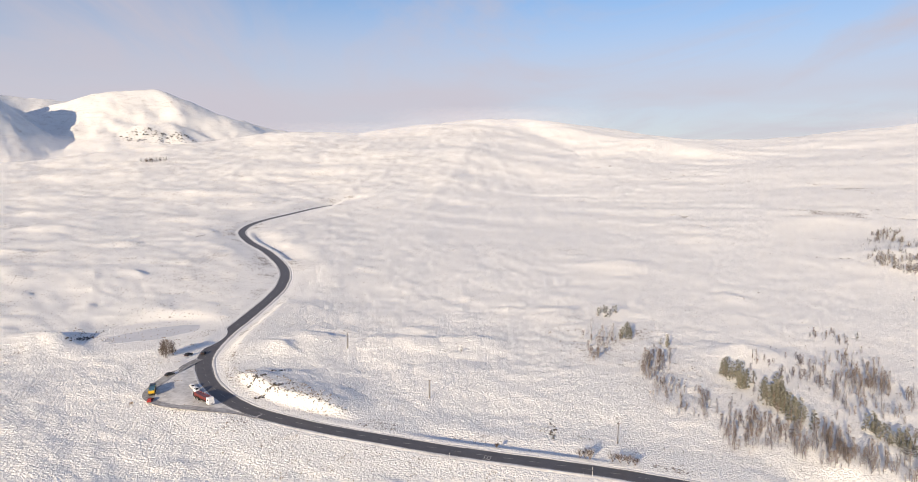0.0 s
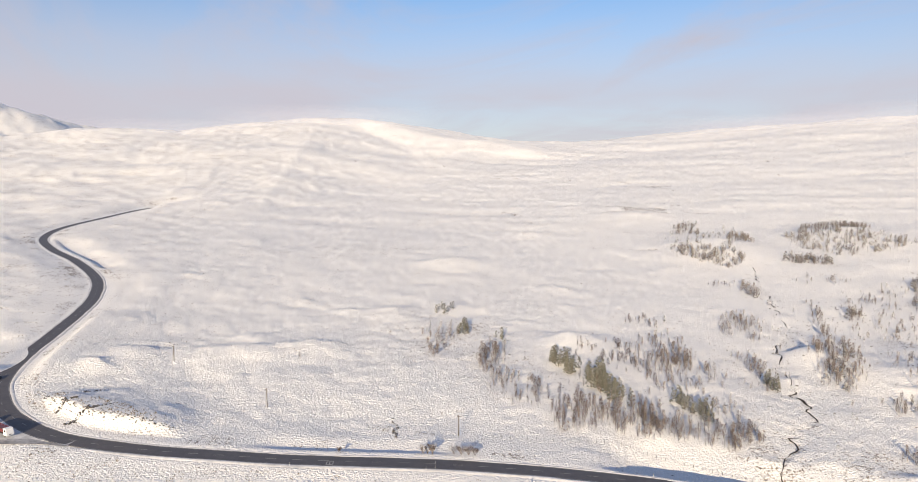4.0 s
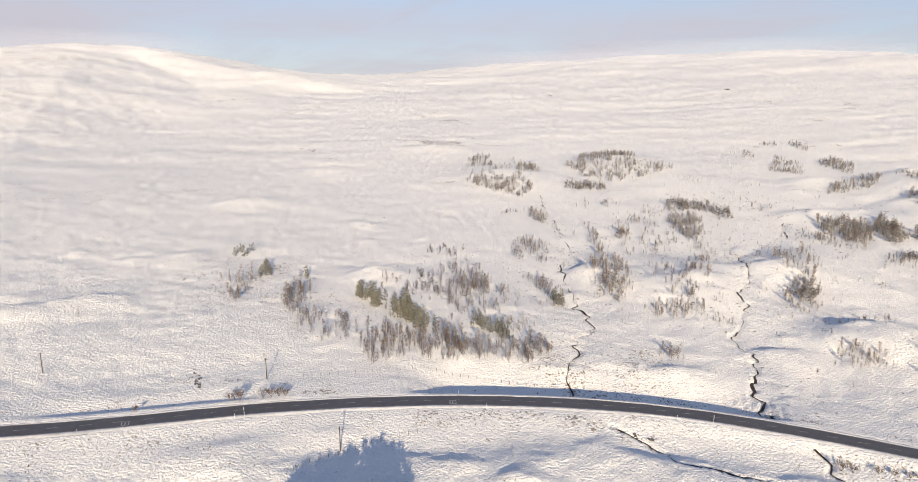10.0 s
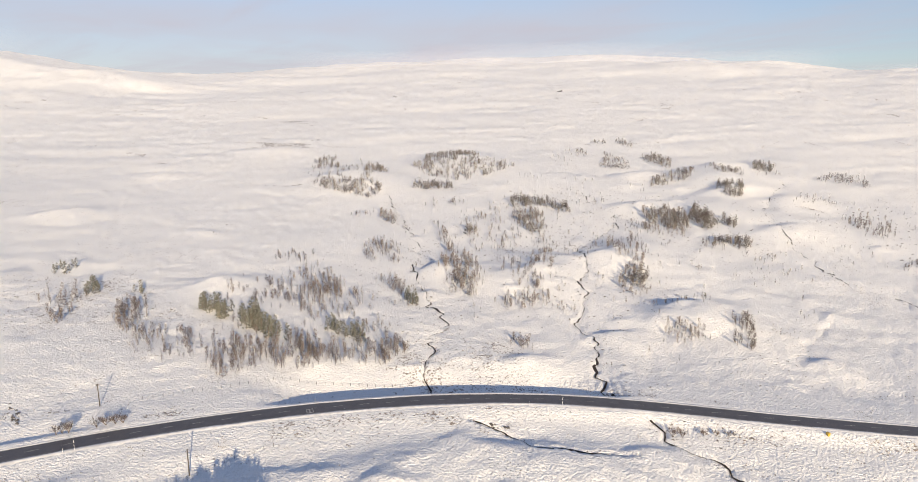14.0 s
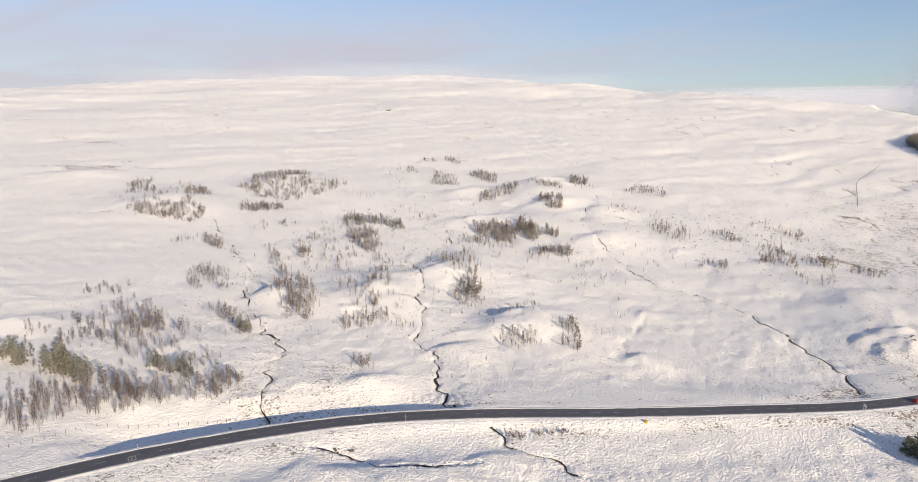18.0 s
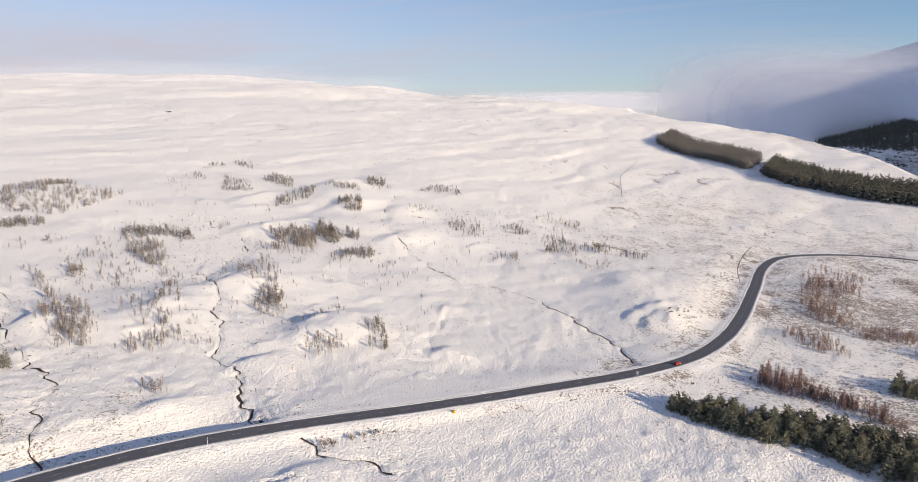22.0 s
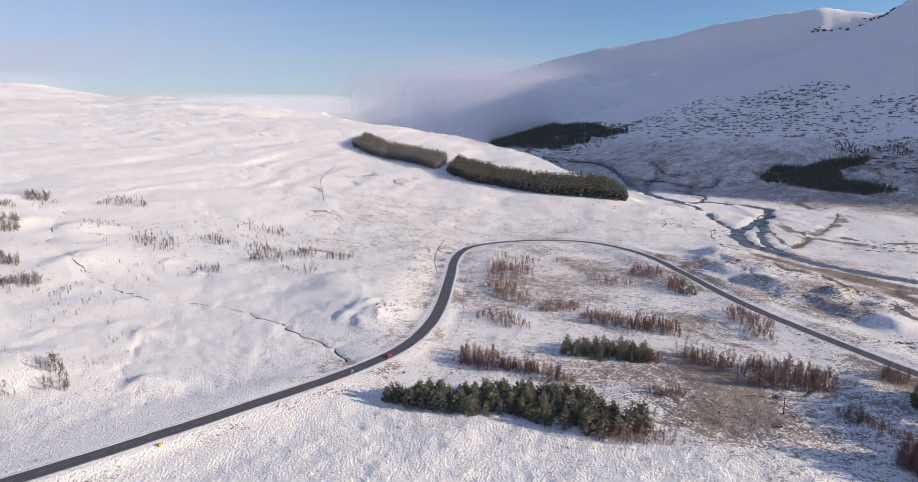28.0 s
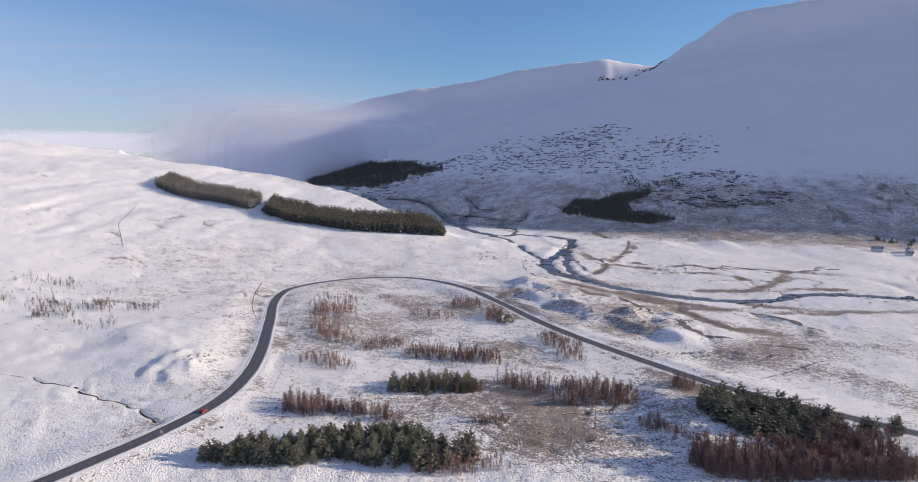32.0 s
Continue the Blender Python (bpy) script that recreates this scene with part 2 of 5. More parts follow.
ridge([(-29.5, 4.6, 3700, .36), (-26.6, 5.7, 3500, .38), (-24, 5.8, 3480, .45), (-21, 4.2, 3500, .4), (-14, 2.7, 3900, .26), (-8, 1.6, 4200, .26)], 50, 14, 170)
ridge([(-75, 7.5, 3200, .5), (-60, 8.5, 3200, .55), (-46, 9.2, 3150, .6), (-40, 7.6, 3300, .6)], 40, 20, 300)
ridge([(-28, 2.3, 2900, .4), (-25, 3.2, 2950, .5), (-22.3, 3.1, 3000, .6)], 30, 14, 110, 30)
ridge([(-44, 8.5, 2950, .7), (-38.5, 7.2, 2930, .75), (-36, 5.4, 2900, .8)], 30, 12, 150)
ridge([(-24.2, 5.8, 3480, .5), (-23.2, 5.25, 3330, .72), (-22.6, 4.3, 3180, .72)], 25, 6, 120)
ridge([(-23.2, 3.3, 2990, .7), (-22.4, 2.5, 2860, .7)], 20, 5, 100)
ridge([(13, 1.0, 4750, .3), (18, 1.3, 4750, .3), (22, 1.95, 4750, .3), (26, 1.6, 4750, .3), (31, 2.1, 4750, .3), (34, 1.5, 4750, .3)], 100, 10, 400)
ridge([(96, 1.5, 4600, .3), (103, 3.9, 4000, .31), (107.7, 4.9, 3700, .32), (111.7, 5.9, 3500, .32), (116, 6.5, 3400, .33), (121.6, 7.5, 3200, .33), (129, 8.5, 3000, .34), (133.4, 7.6, 2900, .34),
       (136.4, 9.4, 2750, .37), (139.4, 11.2, 2650, .4), (144.5, 11.8, 2600, .45), (156, 13, 2550, .5), (168, 11.6, 2480, .6), (176, 9.0, 2450, .6), (182, 6.6, 2450, .55), (195, 1.5, 2500, .4)], 40, 3, 420, 75)


# ---- ground sheet ----
ROAD_X = [-150, -203.5, -229.6, -246.9, -240, -211, -175.7, -148.9, -133.9, -125.6, -124.2, -124.8, -125.6, -123.5, -117.4, -106.1, -90.9, -76, -51, -28.5,
          -1, 46.5, 82.4, 119.3, 154.6, 181, 206.2, 234.8, 267.9, 299, 330, 367, 415.8, 499.8, 585, 637.3, 662, 659.1, 629, 565.3,
          485.5, 415.9, 362.6, 312.7, 272.2, 241.9, 207.4, 158, 60]
ROAD_Y = [1110, 1030.9, 915.7, 811.9, 732.2, 661, 600.9, 546.2, 505.1, 458.5, 420.6, 379.6, 345.4, 317, 296.8, 275.8, 259, 248.4, 237.1, 229.5,
          221, 209.1, 196.8, 180.1, 158.6, 137, 109.5, 73, 32.9, -4, -33, -53.3, -70.4, -92.1, -114, -141.7, -191.5, -242.6, -276, -291,
          -284.8, -275.5, -272, -272.5, -274, -277, -286, -302, -330]


def smooth_line(xs, ys, gap):
    """Points every gap metres along a smooth curve through the given ones."""
    px, py = np.array(xs, float), np.array(ys, float)
    ox, oy = [], []
    for i in range(len(px) - 1):
        a, b, c, e = max(i - 1, 0), i, i + 1, min(i + 2, len(px) - 1)
        k = np.linspace(0, 1, 24, endpoint=False)[:, None]
        q = [np.array((px[j], py[j])) for j in (a, b, c, e)]
        s = .5 * (2 * q[1] + (q[2] - q[0]) * k + (2 * q[0] - 5 * q[1] + 4 * q[2] - q[3]) * k ** 2 + (3 * q[1] - q[0] - 3 * q[2] + q[3]) * k ** 3)
        ox.extend(s[:, 0]), oy.extend(s[:, 1])
    ox.append(px[-1]), oy.append(py[-1])
    ox, oy = np.array(ox), np.array(oy)
    run = np.concatenate(([0], np.cumsum(np.hypot(np.diff(ox), np.diff(oy)))))
    at = np.arange(0, run[-1], gap)
    return np.interp(at, run, ox), np.interp(at, run, oy)


def line_distance(x, y, lx, ly, reach):
    """Distance to a line of points, signed: above zero on its left hand; reach where further away."""
    out, side, index = np.full(x.shape, float(reach)), np.ones(x.shape), np.full(x.shape, -1)
    near = np.where((x > lx.min() - reach) & (x < lx.max() + reach) & (y > ly.min() - reach) & (y < ly.max() + reach))[0]
    tx, ty = np.gradient(lx), np.gradient(ly)
    tl = np.hypot(tx, ty)
    for at in range(0, len(near), 20000):
        i = near[at:at + 20000]
        dx, dy = x[i][:, None] - lx[None], y[i][:, None] - ly[None]
        j = np.argmin(dx * dx + dy * dy, 1)
        ddx, ddy = x[i] - lx[j], y[i] - ly[j]
        cross = (tx[j] * ddy - ty[j] * ddx) / tl[j]
        along = (tx[j] * ddx + ty[j] * ddy) / tl[j]
        out[i] = np.minimum(np.hypot(cross, np.maximum(np.abs(along) - 3, 0)), reach)
        side[i], index[i] = np.sign(cross), j
    return out, side, index


RX, RY = smooth_line(ROAD_X, ROAD_Y, 3.0)
ROAD_HALF = 3.75


def relief(x, y):
    """Hummocks and tussocks, stronger on the moor and on the far mountains."""
    dist = np.hypot(x, y)
    far = step(900, 2600, dist)
    moor = step(-50, -500, x - .25 * y)
    z = (3 + 8 * far) * value_noise(x / 330 + 3, y / 330) + (1.1 + 3.5 * far) * value_noise(x / 130, y / 130 + 5)
    z = z + (0.55 + 0.1 * moor + 1.4 * far) * value_noise(x / 48 + 8, y / 48) + (0.42 + 0.2 * moor + 0.9 * far) * value_noise(x / 19, y / 19 + 2)
    hummock = np.maximum(0, value_noise(x / 31 + 17, y / 24 + 4) - .1) ** 2 * 3.2 + np.maximum(0, value_noise(x / 62 + 2, y / 44 + 9) - .2) ** 2 * 6
    z = z + hummock * (0.12 + 0.35 * moor) * step(3600, 2200, dist)
    z = z + (.25 + .55 * moor) * np.maximum(0, value_noise(x / 15 + 7, y / 11 + 3)) ** 1.5
    # terraces along the slope
    u, v = .5 * x + .866 * y, .866 * x - .5 * y
    bent = u + 25 * value_noise(x / 160, y / 160 + 9)
    z = z + (.9 * value_noise(bent / 21 + 4, v / 130) + 1.2 * value_noise(bent / 58, v / 260 + 7)) * step(500, 1100, dist) * step(-300, 300, x)
    z = z + 0.30 * value_noise(x / 7.0, y / 7.0) + 0.24 * value_noise(x / 3.1, y / 3.1) + 0.13 * value_noise(x / 1.3, y / 1.3)
    return z - 0.9 * hags(x, y) - 0.35 * furrows(x, y)


def furrows(x, y):
    """Old forestry furrows and heather strips on the flat ground inside the bend, 0 to 1."""
    wx, wy = x + 3 * value_noise(x / 14, y / 14 + 3), y + 3 * value_noise(x / 11 + 6, y / 11)
    u, v = .42 * wx - .91 * wy, .91 * wx + .42 * wy
    line = np.abs(value_noise(u / 4.5 + 20, v / 17))
    broad = step(-.35, .35, value_noise(x / 28 + 3, y / 28 + 8))
    heart = np.exp(-((x - 240) / 42) ** 2 - ((y + 160) / 34) ** 2)
    return step(.16, .0, line) * np.clip(.35 * broad + 1.3 * heart, 0, 1) * step(190, 230, x) * step(640, 560, x) * step(-30, -70, y) * step(-285, -262, y)


def hags(x, y):
    """Thin winding cracks of peat along the slope, 0 to 1."""
    wx, wy = x + 16 * value_noise(x / 41, y / 41 + 3), y + 16 * value_noise(x / 37 + 6, y / 37)
    u, v = .5 * wx + .866 * wy, .866 * wx - .5 * wy
    line = np.abs(value_noise(u / 34 + 20, v / 105))
    gaps = step(.0, .35, value_noise(x / 60 + 31, y / 60 + 12))
    return step(.05, .0, line) * gaps * step(470, 620, np.hypot(x, y)) * step(2200, 1500, np.hypot(x, y)) * step(-100, 300, x)


BANKS = []


def bank(start, end, side, near, top, h, reach):
    """Raised or sunken ground beside the road between two distances along it (side +1: hill side)."""
    BANKS.append((start / 3.0, end / 3.0, side, near, top, h, reach))


def bank_shape(d, side, index):
    z = np.zeros(d.shape)
    for a, b, s, near, top, h, reach in BANKS:
        w = step(a, a + 10, index) * step(b, b - 10, index) * (side == s)
        z += h * w * step(near, top, d) * step(reach, top, d)
    return z


BURNS = []
POOLS = [(px, py, r, float(large_height(np.array([px]), np.array([py]))[0])) for px, py, r in ((-163.0, 347.0, 29),)]


def burn(xs, ys, width, depth):
    """A small stream: its cut is taken out of the ground. Returns its line."""
    lx, ly = smooth_line(xs, ys, 2.0)
    k = np.arange(len(lx)) * 2.0
    lx = lx + 1.9 * value_noise(k / 9, k * 0 + len(BURNS)) + 1.7 * value_noise(k / 4.1, k * 0 + 7 + len(BURNS))
    ly = ly + 1.9 * value_noise(k / 9, k * 0 + 31 + len(BURNS)) + 1.7 * value_noise(k / 4.1, k * 0 + 57 + len(BURNS))
    BURNS.append((lx, ly, width, depth))
    return lx, ly


def ground_height(x, y, fine=True):
    x, y = np.atleast_1d(np.asarray(x, float)), np.atleast_1d(np.asarray(y, float))
    z = large_height(x, y)
    d, side, index = line_distance(x, y, RX, RY, 70)
    z = z + relief(x, y)
    for mx, my, ax, ay, turn, h in MOUNDS:
        at = np.where((np.abs(x - mx) < 3 * ax + 9 * ay) & (np.abs(y - my) < 3 * ax + 9 * ay))[0]
        u, v = x[at] - mx, y[at] - my
        c, s = np.cos(turn), np.sin(turn)
        lee = v * c - u * s
        q = ((u * c + v * s) / ax) ** 2 + (lee / np.where(lee > 0, ay, ay * 3.2)) ** 2
        z[at] += h * np.exp(-q)
    flat = 1 - (1 - step(6, 38, d)) * step(-1, 30, index)
    z = base_height(x, y) * (1 - flat) + z * flat + bank_shape(d, side, index)
    z = z + 0.25 * relief(x * 1.7 + 50, y * 1.7) * step(6, 12, d) * (1 - flat)
    for px, py, r, level in POOLS:
        w = step(r * 1.5, r, np.hypot(x - px, y - py))
        z = z * (1 - w) + level * w
    for lx, ly, width, depth in BURNS:
        e = line_distance(x, y, lx, ly, 14)[0]
        z = z - depth * step(width * 2.0, width * 0.5, e) * step(5, 9, d) - 0.5 * depth * step(11, 2, e) * step(5, 9, d)
    return z - 0.25 * step(ROAD_HALF + 1.0, ROAD_HALF, d)


def along(x, y):
    """Distance along the road nearest to a place."""
    return 3.0 * float(np.argmin((RX - x) ** 2 + (RY - y) ** 2))


# embankment with a sunken strip behind it, cuttings and verges
bank(along(88, 194), along(204, 113), 1, 5, 11, -6.2, 44)
bank(along(-30, 230), along(60, 204), 1, 7, 11, -1.2, 22)
bank(along(-116, 292), along(-40, 233), 1, 11, 16, 4.2, 60)
bank(along(-125, 430), along(-118, 300), 1, 9, 15, 2.6, 69)
bank(along(-235, 730), along(-150, 548), 1, 8, 14, -3.0, 40)
bank(along(280, 20), along(585, -114), 1, 6, 10, -0.5, 26)
bank(along(150, 160), along(500, -92), -1, 5, 14, -1.2, 60)
bank(along(630, -278), along(210, -285), 1, 7, 14, 1.2, 40)
# knolls and hollows
mound(322, 150, 24, 13, -25, 8.5)
mound(293, 157, 10, 8, 25, 3.2)
mound(132, 566, 26, 9, 12, 4.5)
mound(10, 352, 13, 5, -10, 2.6)
mound(-22, 372, 9, 4, 5, 1.8)
mound(-75, 350, 10, 4, -10, 2)
mound(60, 420, 12, 5, 10, 2)
mound(150, 345, 16, 6, -20, 2.4)
mound(398, 590, 40, 30, 0, 4)
mound(560, 590, 45, 30, -20, 4)
mound(270, 262, 22, 26, 20, 4)
mound(330, 262, 26, 16, -40, 4)
mound(395, 238, 28, 22, -20, 5)
mound(395, -30, 34, 22, 10, 5)
mound(460, -10, 60, 26, 10, 6)
mound(660, 300, 40, 30, 0, 7)
mound(700, 335, 50, 24, 0, 7)
mound(560, 250, 40, 34, 0, 6)
mound(85, 150, 40, 10, -25, 3.8)
mound(150, 118, 40, 10, -40, 4.4)
mound(500, -330, 60, 26, -10, 7)
mound(420, -330, 40, 18, 0, 6)
mound(340, -340, 34, 18, 0, 5)
mound(560, -365, 36, 20, 20, 5)
mound(-205, 329, 20, 5, -8, 4.2)
mound(-330, 480, 60, 12, 10, 4)
mound(-320, 800, 50, 9, 0, 4)
mound(-430, 700, 36, 8, 10, 3.5)
mound(-520, 860, 60, 10, 0, 5)
mound(-250, 560, 18, 6, 10, 2)
mound(-380, 560, 26, 7, -5, 3)
mound(-620, 1040, 90, 16, 5, 7)
mound(-420, 1130, 90, 14, -5, 6)
mound(-760, 1350, 120, 20, 0, 8)
mound(250, 700, 30, 9, -20, 3)
mound(420, 760, 40, 10, -25, 4)
mound(366, 238, 20, 8, -25, 5)
mound(527, 188, 26, 9, -25, 4.5)
mound(636, 224, 30, 9, -25, 5)
mound(305, 244, 18, 7, -15, 4)
mound(264, 288, 14, 6, -10, 4)
mound(258, 162, 14, 5, -25, 2.6)
mound(203, 170, 14, 5, -25, 2.4)
mound(302, 84, 9, 5, -25, 2.2)
mound(146, 338, 20, 6, 0, 2.4)
mound(-25, 348, 22, 6, 0, 3)
mound(645, 380, 30, 9, -25, 5)
mound(745, 336, 34, 10, -25, 6)
mound(628, 276, 26, 9, -25, 5)
mound(524, 303, 30, 9, -25, 5)
mound(449, 24, 14, 8, -30, 1.8)
mound(404, 10, 12, 8, -30, 1.6)
mound(34, 190, 16, 5, -10, 2.6)
mound(196, -214, 30, 13, -30, 6)
mound(232, -232, 24, 11, -30, 4.5)
mound(385, 556, 46, 24, -20, 6)
mound(540, 545, 50, 30, -20, 7)
# rocky and hummocky ground beside the bend and between the road and the river
scatter = random.Random(12)
for cx, cy, sx, sy, n, size in ((397, -18, 20, 12, 16, 4.5), (480, -335, 60, 20, 26, 7), (380, -335, 40, 16, 14, 6), (130, 128, 46, 12, 10, 7), (40, 190, 60, 8, 8, 6), (420, 110, 70, 50, 12, 4),
                                (330, 240, 60, 60, 14, 5), (560, 330, 90, 80, 12, 6), (-20, 420, 110, 60, 12, 5), (-260, 480, 120, 90, 26, 5), (-400, 800, 160, 160, 30, 8)):
    for i in range(n):
        r = size * scatter.uniform(.6, 1.3)
        mound(cx + scatter.gauss(0, sx), cy + scatter.gauss(0, sy), r * scatter.uniform(1, 2), r * .55, scatter.uniform(-50, 10), r * scatter.uniform(.16, .34))
# burns that run down to the road and on below it
BURN_LINES = [
    burn([372, 335, 324, 295, 283, 254, 240, 228, 217, 211, 195, 176, 163, 157], [473, 416, 393, 350, 324, 301, 280, 262, 242, 225, 216, 199, 185, 168], 0.7, 0.7),
    burn([149, 151, 151, 152, 158, 170], [146, 137, 131, 123, 112, 98], 0.6, 0.9),
    burn([524, 492, 476, 435, 376, 360, 339, 313, 290, 273, 256, 249, 242, 226, 213, 202], [374, 335, 301, 278, 264, 254, 232, 220, 202, 188, 182, 172, 160, 152, 139, 124], 0.7, 0.8),
    burn([196, 193, 192, 191, 190], [106, 96, 88, 81, 70], 0.6, 0.9),
    burn([709, 586, 524, 484, 451, 441, 428, 406, 370, 345, 316], [253, 222, 184, 153, 121, 85, 60, 41, 17, 1, -10], 0.7, 0.7),
    burn([250, 246, 248, 262], [-180, -195, -215, -240], 0.8, 0.9)]
RIVER_LINES = [
    burn([300, 360, 391, 391, 410, 439, 478, 527, 570, 620, 676, 710, 752, 854, 901, 970, 971, 1104, 1240, 1450, 1700], [-625, -590, -551, -514, -478, -450, -430, -421, -419, -436, -461, -500, -543, -632, -640, -610, -556, -564, -600, -640, -640], 5.5, 0.8),
    burn([695, 769, 901, 967], [-468, -484, -541, -545], 3.0, 0.7),
    burn([536, 625, 665, 733, 845], [-422, -460, -483, -538, -625], 3.0, 0.7),
    burn([1110, 1231, 1212, 1248, 1350], [-570, -637, -692, -678, -700], 2.5, 0.6),
    burn([1291, 1203, 1107, 1128], [-616, -654, -695, -724], 2.5, 0.6),
    burn([980, 1040, 1090, 1150], [-600, -640, -640, -680], 2.5, 0.6)]
# brown cut banks, old dykes and drains on the flats
BANK_LINES = [
    burn([921, 830, 808, 732, 655, 612, 589], [-730, -699, -707, -645, -548, -498, -466], 3.0, 0.6),
    burn([805, 705, 665, 655], [-599, -539, -530, -548], 2.5, 0.5),
    burn([561, 535, 520, 493, 477, 448], [-601, -624, -653, -660, -669, -684], 4.0, 0.4),
    burn([493, 458, 430], [-660, -605, -542], 2.5, 0.4),
    burn([456, 429, 406, 388], [-491, -519, -572, -596], 2.0, 0.4),
    burn([470, 430, 395, 360, 330], [-408, -418, -436, -462, -500], 2.0, 0.4),
    burn([540, 480, 440, 400, 372], [-392, -396, -404, -418, -448], 2.0, 0.3),
    burn([398, 372, 350, 322, 300], [-476, -486, -500, -520, -560], 2.0, 0.4),
    burn([640, 600, 560, 520, 470], [-520, -540, -548, -570, -575], 2.0, 0.3),
    burn([375, 354, 331, 305], [-461, -441, -439, -433], 2.0, 0.6),
    burn([419, 388, 341, 320, 294], [-421, -398, -383, -392, -419], 2.0, 0.6)]
# sheep tracks, drains and old field dykes
GROOVES = [
    burn([-127, -107, -90, -75, -65, -58], [561, 493, 441, 398, 376, 333], 0.7, 0.3),
    burn([295, 350, 398, 428, 443, 461, 487, 529], [94, 99, 98, 84, 67, 43, 17, -17], 0.9, 0.5),
    burn([535, 542, 490, 450, 403, 349], [-548, -640, -654, -675, -681, -645], 2.0, 0.9),
    burn([357, 325, 306, 277, 246], [-375, -358, -335, -330, -328], 1.2, 0.5)]


def sheet(name, verts, quads, mat):
    me = bpy.data.meshes.new(name)
    me.vertices.add(len(verts))
    me.vertices.foreach_set("co", np.asarray(verts, np.float32).ravel())
    q = np.asarray(quads, np.int32)
    me.loops.add(q.size)
    me.loops.foreach_set("vertex_index", q.ravel())
    me.polygons.add(len(q))
    me.polygons.foreach_set("loop_start", np.arange(len(q), dtype=np.int32) * q.shape[1])
    me.polygons.foreach_set("use_smooth", np.ones(len(q), bool))
    me.update(calc_edges=True)
    me.materials.append(mat)
    return me


AZ = np.concatenate((np.arange(-41, 157, 0.21), np.arange(157, 319, 1.5)))
DIST = np.concatenate(([0.005], np.arange(1, 12, 1.0), np.geomspace(12, 88, 24), np.geomspace(90, 420, 235), np.geomspace(423, 1500, 155), np.geomspace(1512, 4990, 100)))
ga, gd = np.meshgrid(np.radians(AZ), DIST)
gx, gy = (gd * np.sin(ga)).ravel(), (gd * np.cos(ga)).ravel()
gz = ground_height(gx, gy)
na, nd = len(AZ), len(DIST)
ii, jj = np.meshgrid(np.arange(nd - 1), np.arange(na), indexing="ij")
jn = (jj + 1) % na
quads = np.stack([ii * na + jj, ii * na + jn, (ii + 1) * na + jn, (ii + 1) * na + jj], -1).reshape(-1, 4)[:, ::-1]
ground_mesh = sheet("ground", np.stack([gx, gy, gz], 1), quads, SNOW)
thin = ground_mesh.attributes.new("thin", "FLOAT", "POINT")
gr = np.hypot(gx, gy)
flats = step(60, -200, gy - .1 * gx) * step(60, 260, gx)
fields = flats * step(-420, -520, gy + .55 * (gx - 480)) * step(1250, 1000, gr)
cover = 0.10 + 0.16 * step(-60, -500, gx - .2 * gy) + 0.27 * flats * step(1500, 700, gr) + 0.25 * step(.2, .8, value_noise(gx / 90, gy / 90 + 40)) * step(900, 400, gr)
# bare grass on far hills and fields also tones down sunlight in the colour
cover = cover + 0.12 * step(700, 1600, gr) * (1 - flats) * (.5 + .7 * value_noise(gx / 75 + 9, gy / 75 + 2)) + 0.06 * fields + 0.2 * fields + 0.10 * step(380, 520, gx) * step(1050, 900, gx) * step(-380, -250, gy) * step(260, 100, gy) * step(-.4, .6, value_noise(gx / 70 + 3, gy / 70)) + 0.45 * flats * step(-60, -200, gy) * step(0, .8, value_noise(gx / 60 + 5, gy / 44)) * step(700, 450, gr)
cover = cover * (1 - .5 * fields) + .34 * step(-250, -300, gy) * step(-470, -420, gy) * step(230, 280, gx) * step(620, 500, gx) * step(-.5, .5, value_noise(gx / 40, gy / 26 + 11)) + 0.58 * step(150, 0, gy - .62 * (gx - 714) + 987 - 90) * step(2300, 1700, gr) * step(110, 45, gz) * step(300, 600, gx)
rd = line_distance(gx, gy, RX, RY, 30)[0]
cover = cover + 0.30 * step(6, 8, rd) * step(24, 10, rd) * step(-.1, .5, value_noise(gx / 14, gy / 14 + 70)) - 0.1 * step(6.5, 5, rd)
# heather patches; the 0.22 one also puts the thickets' shade into colour
cover = cover + 0.5 * np.exp(-((gx - 231) / 20) ** 2 - ((gy + 150) / 26) ** 2) + 0.22 * step(300, 230, gx) * step(100, 160, gx) * step(-120, -160, gy) * step(-290, -260, gy) + 0.04 * step(150, 210, gx) * step(640, 520, gx) * step(-20, -60, gy) * step(-290, -260, gy)
for lines, gain, span in ((BURN_LINES, .10, 14), (RIVER_LINES, .30, 14), (BANK_LINES, .95, 9), (GROOVES, .06, 14)):
    for lx, ly in lines:
        cover = cover + gain * step(span, 2, line_distance(gx, gy, lx, ly, 14)[0]) * (.55 + .6 * value_noise(gx / 23, gy / 23))
cover = cover + 0.55 * hags(gx, gy) + 0.75 * furrows(gx, gy)
thin.data.foreach_set("value", cover.astype(np.float32))
ground = tagged(new("ground", ground_mesh), "snow-covered moorland rising to white hills", "ground", kind="structure")


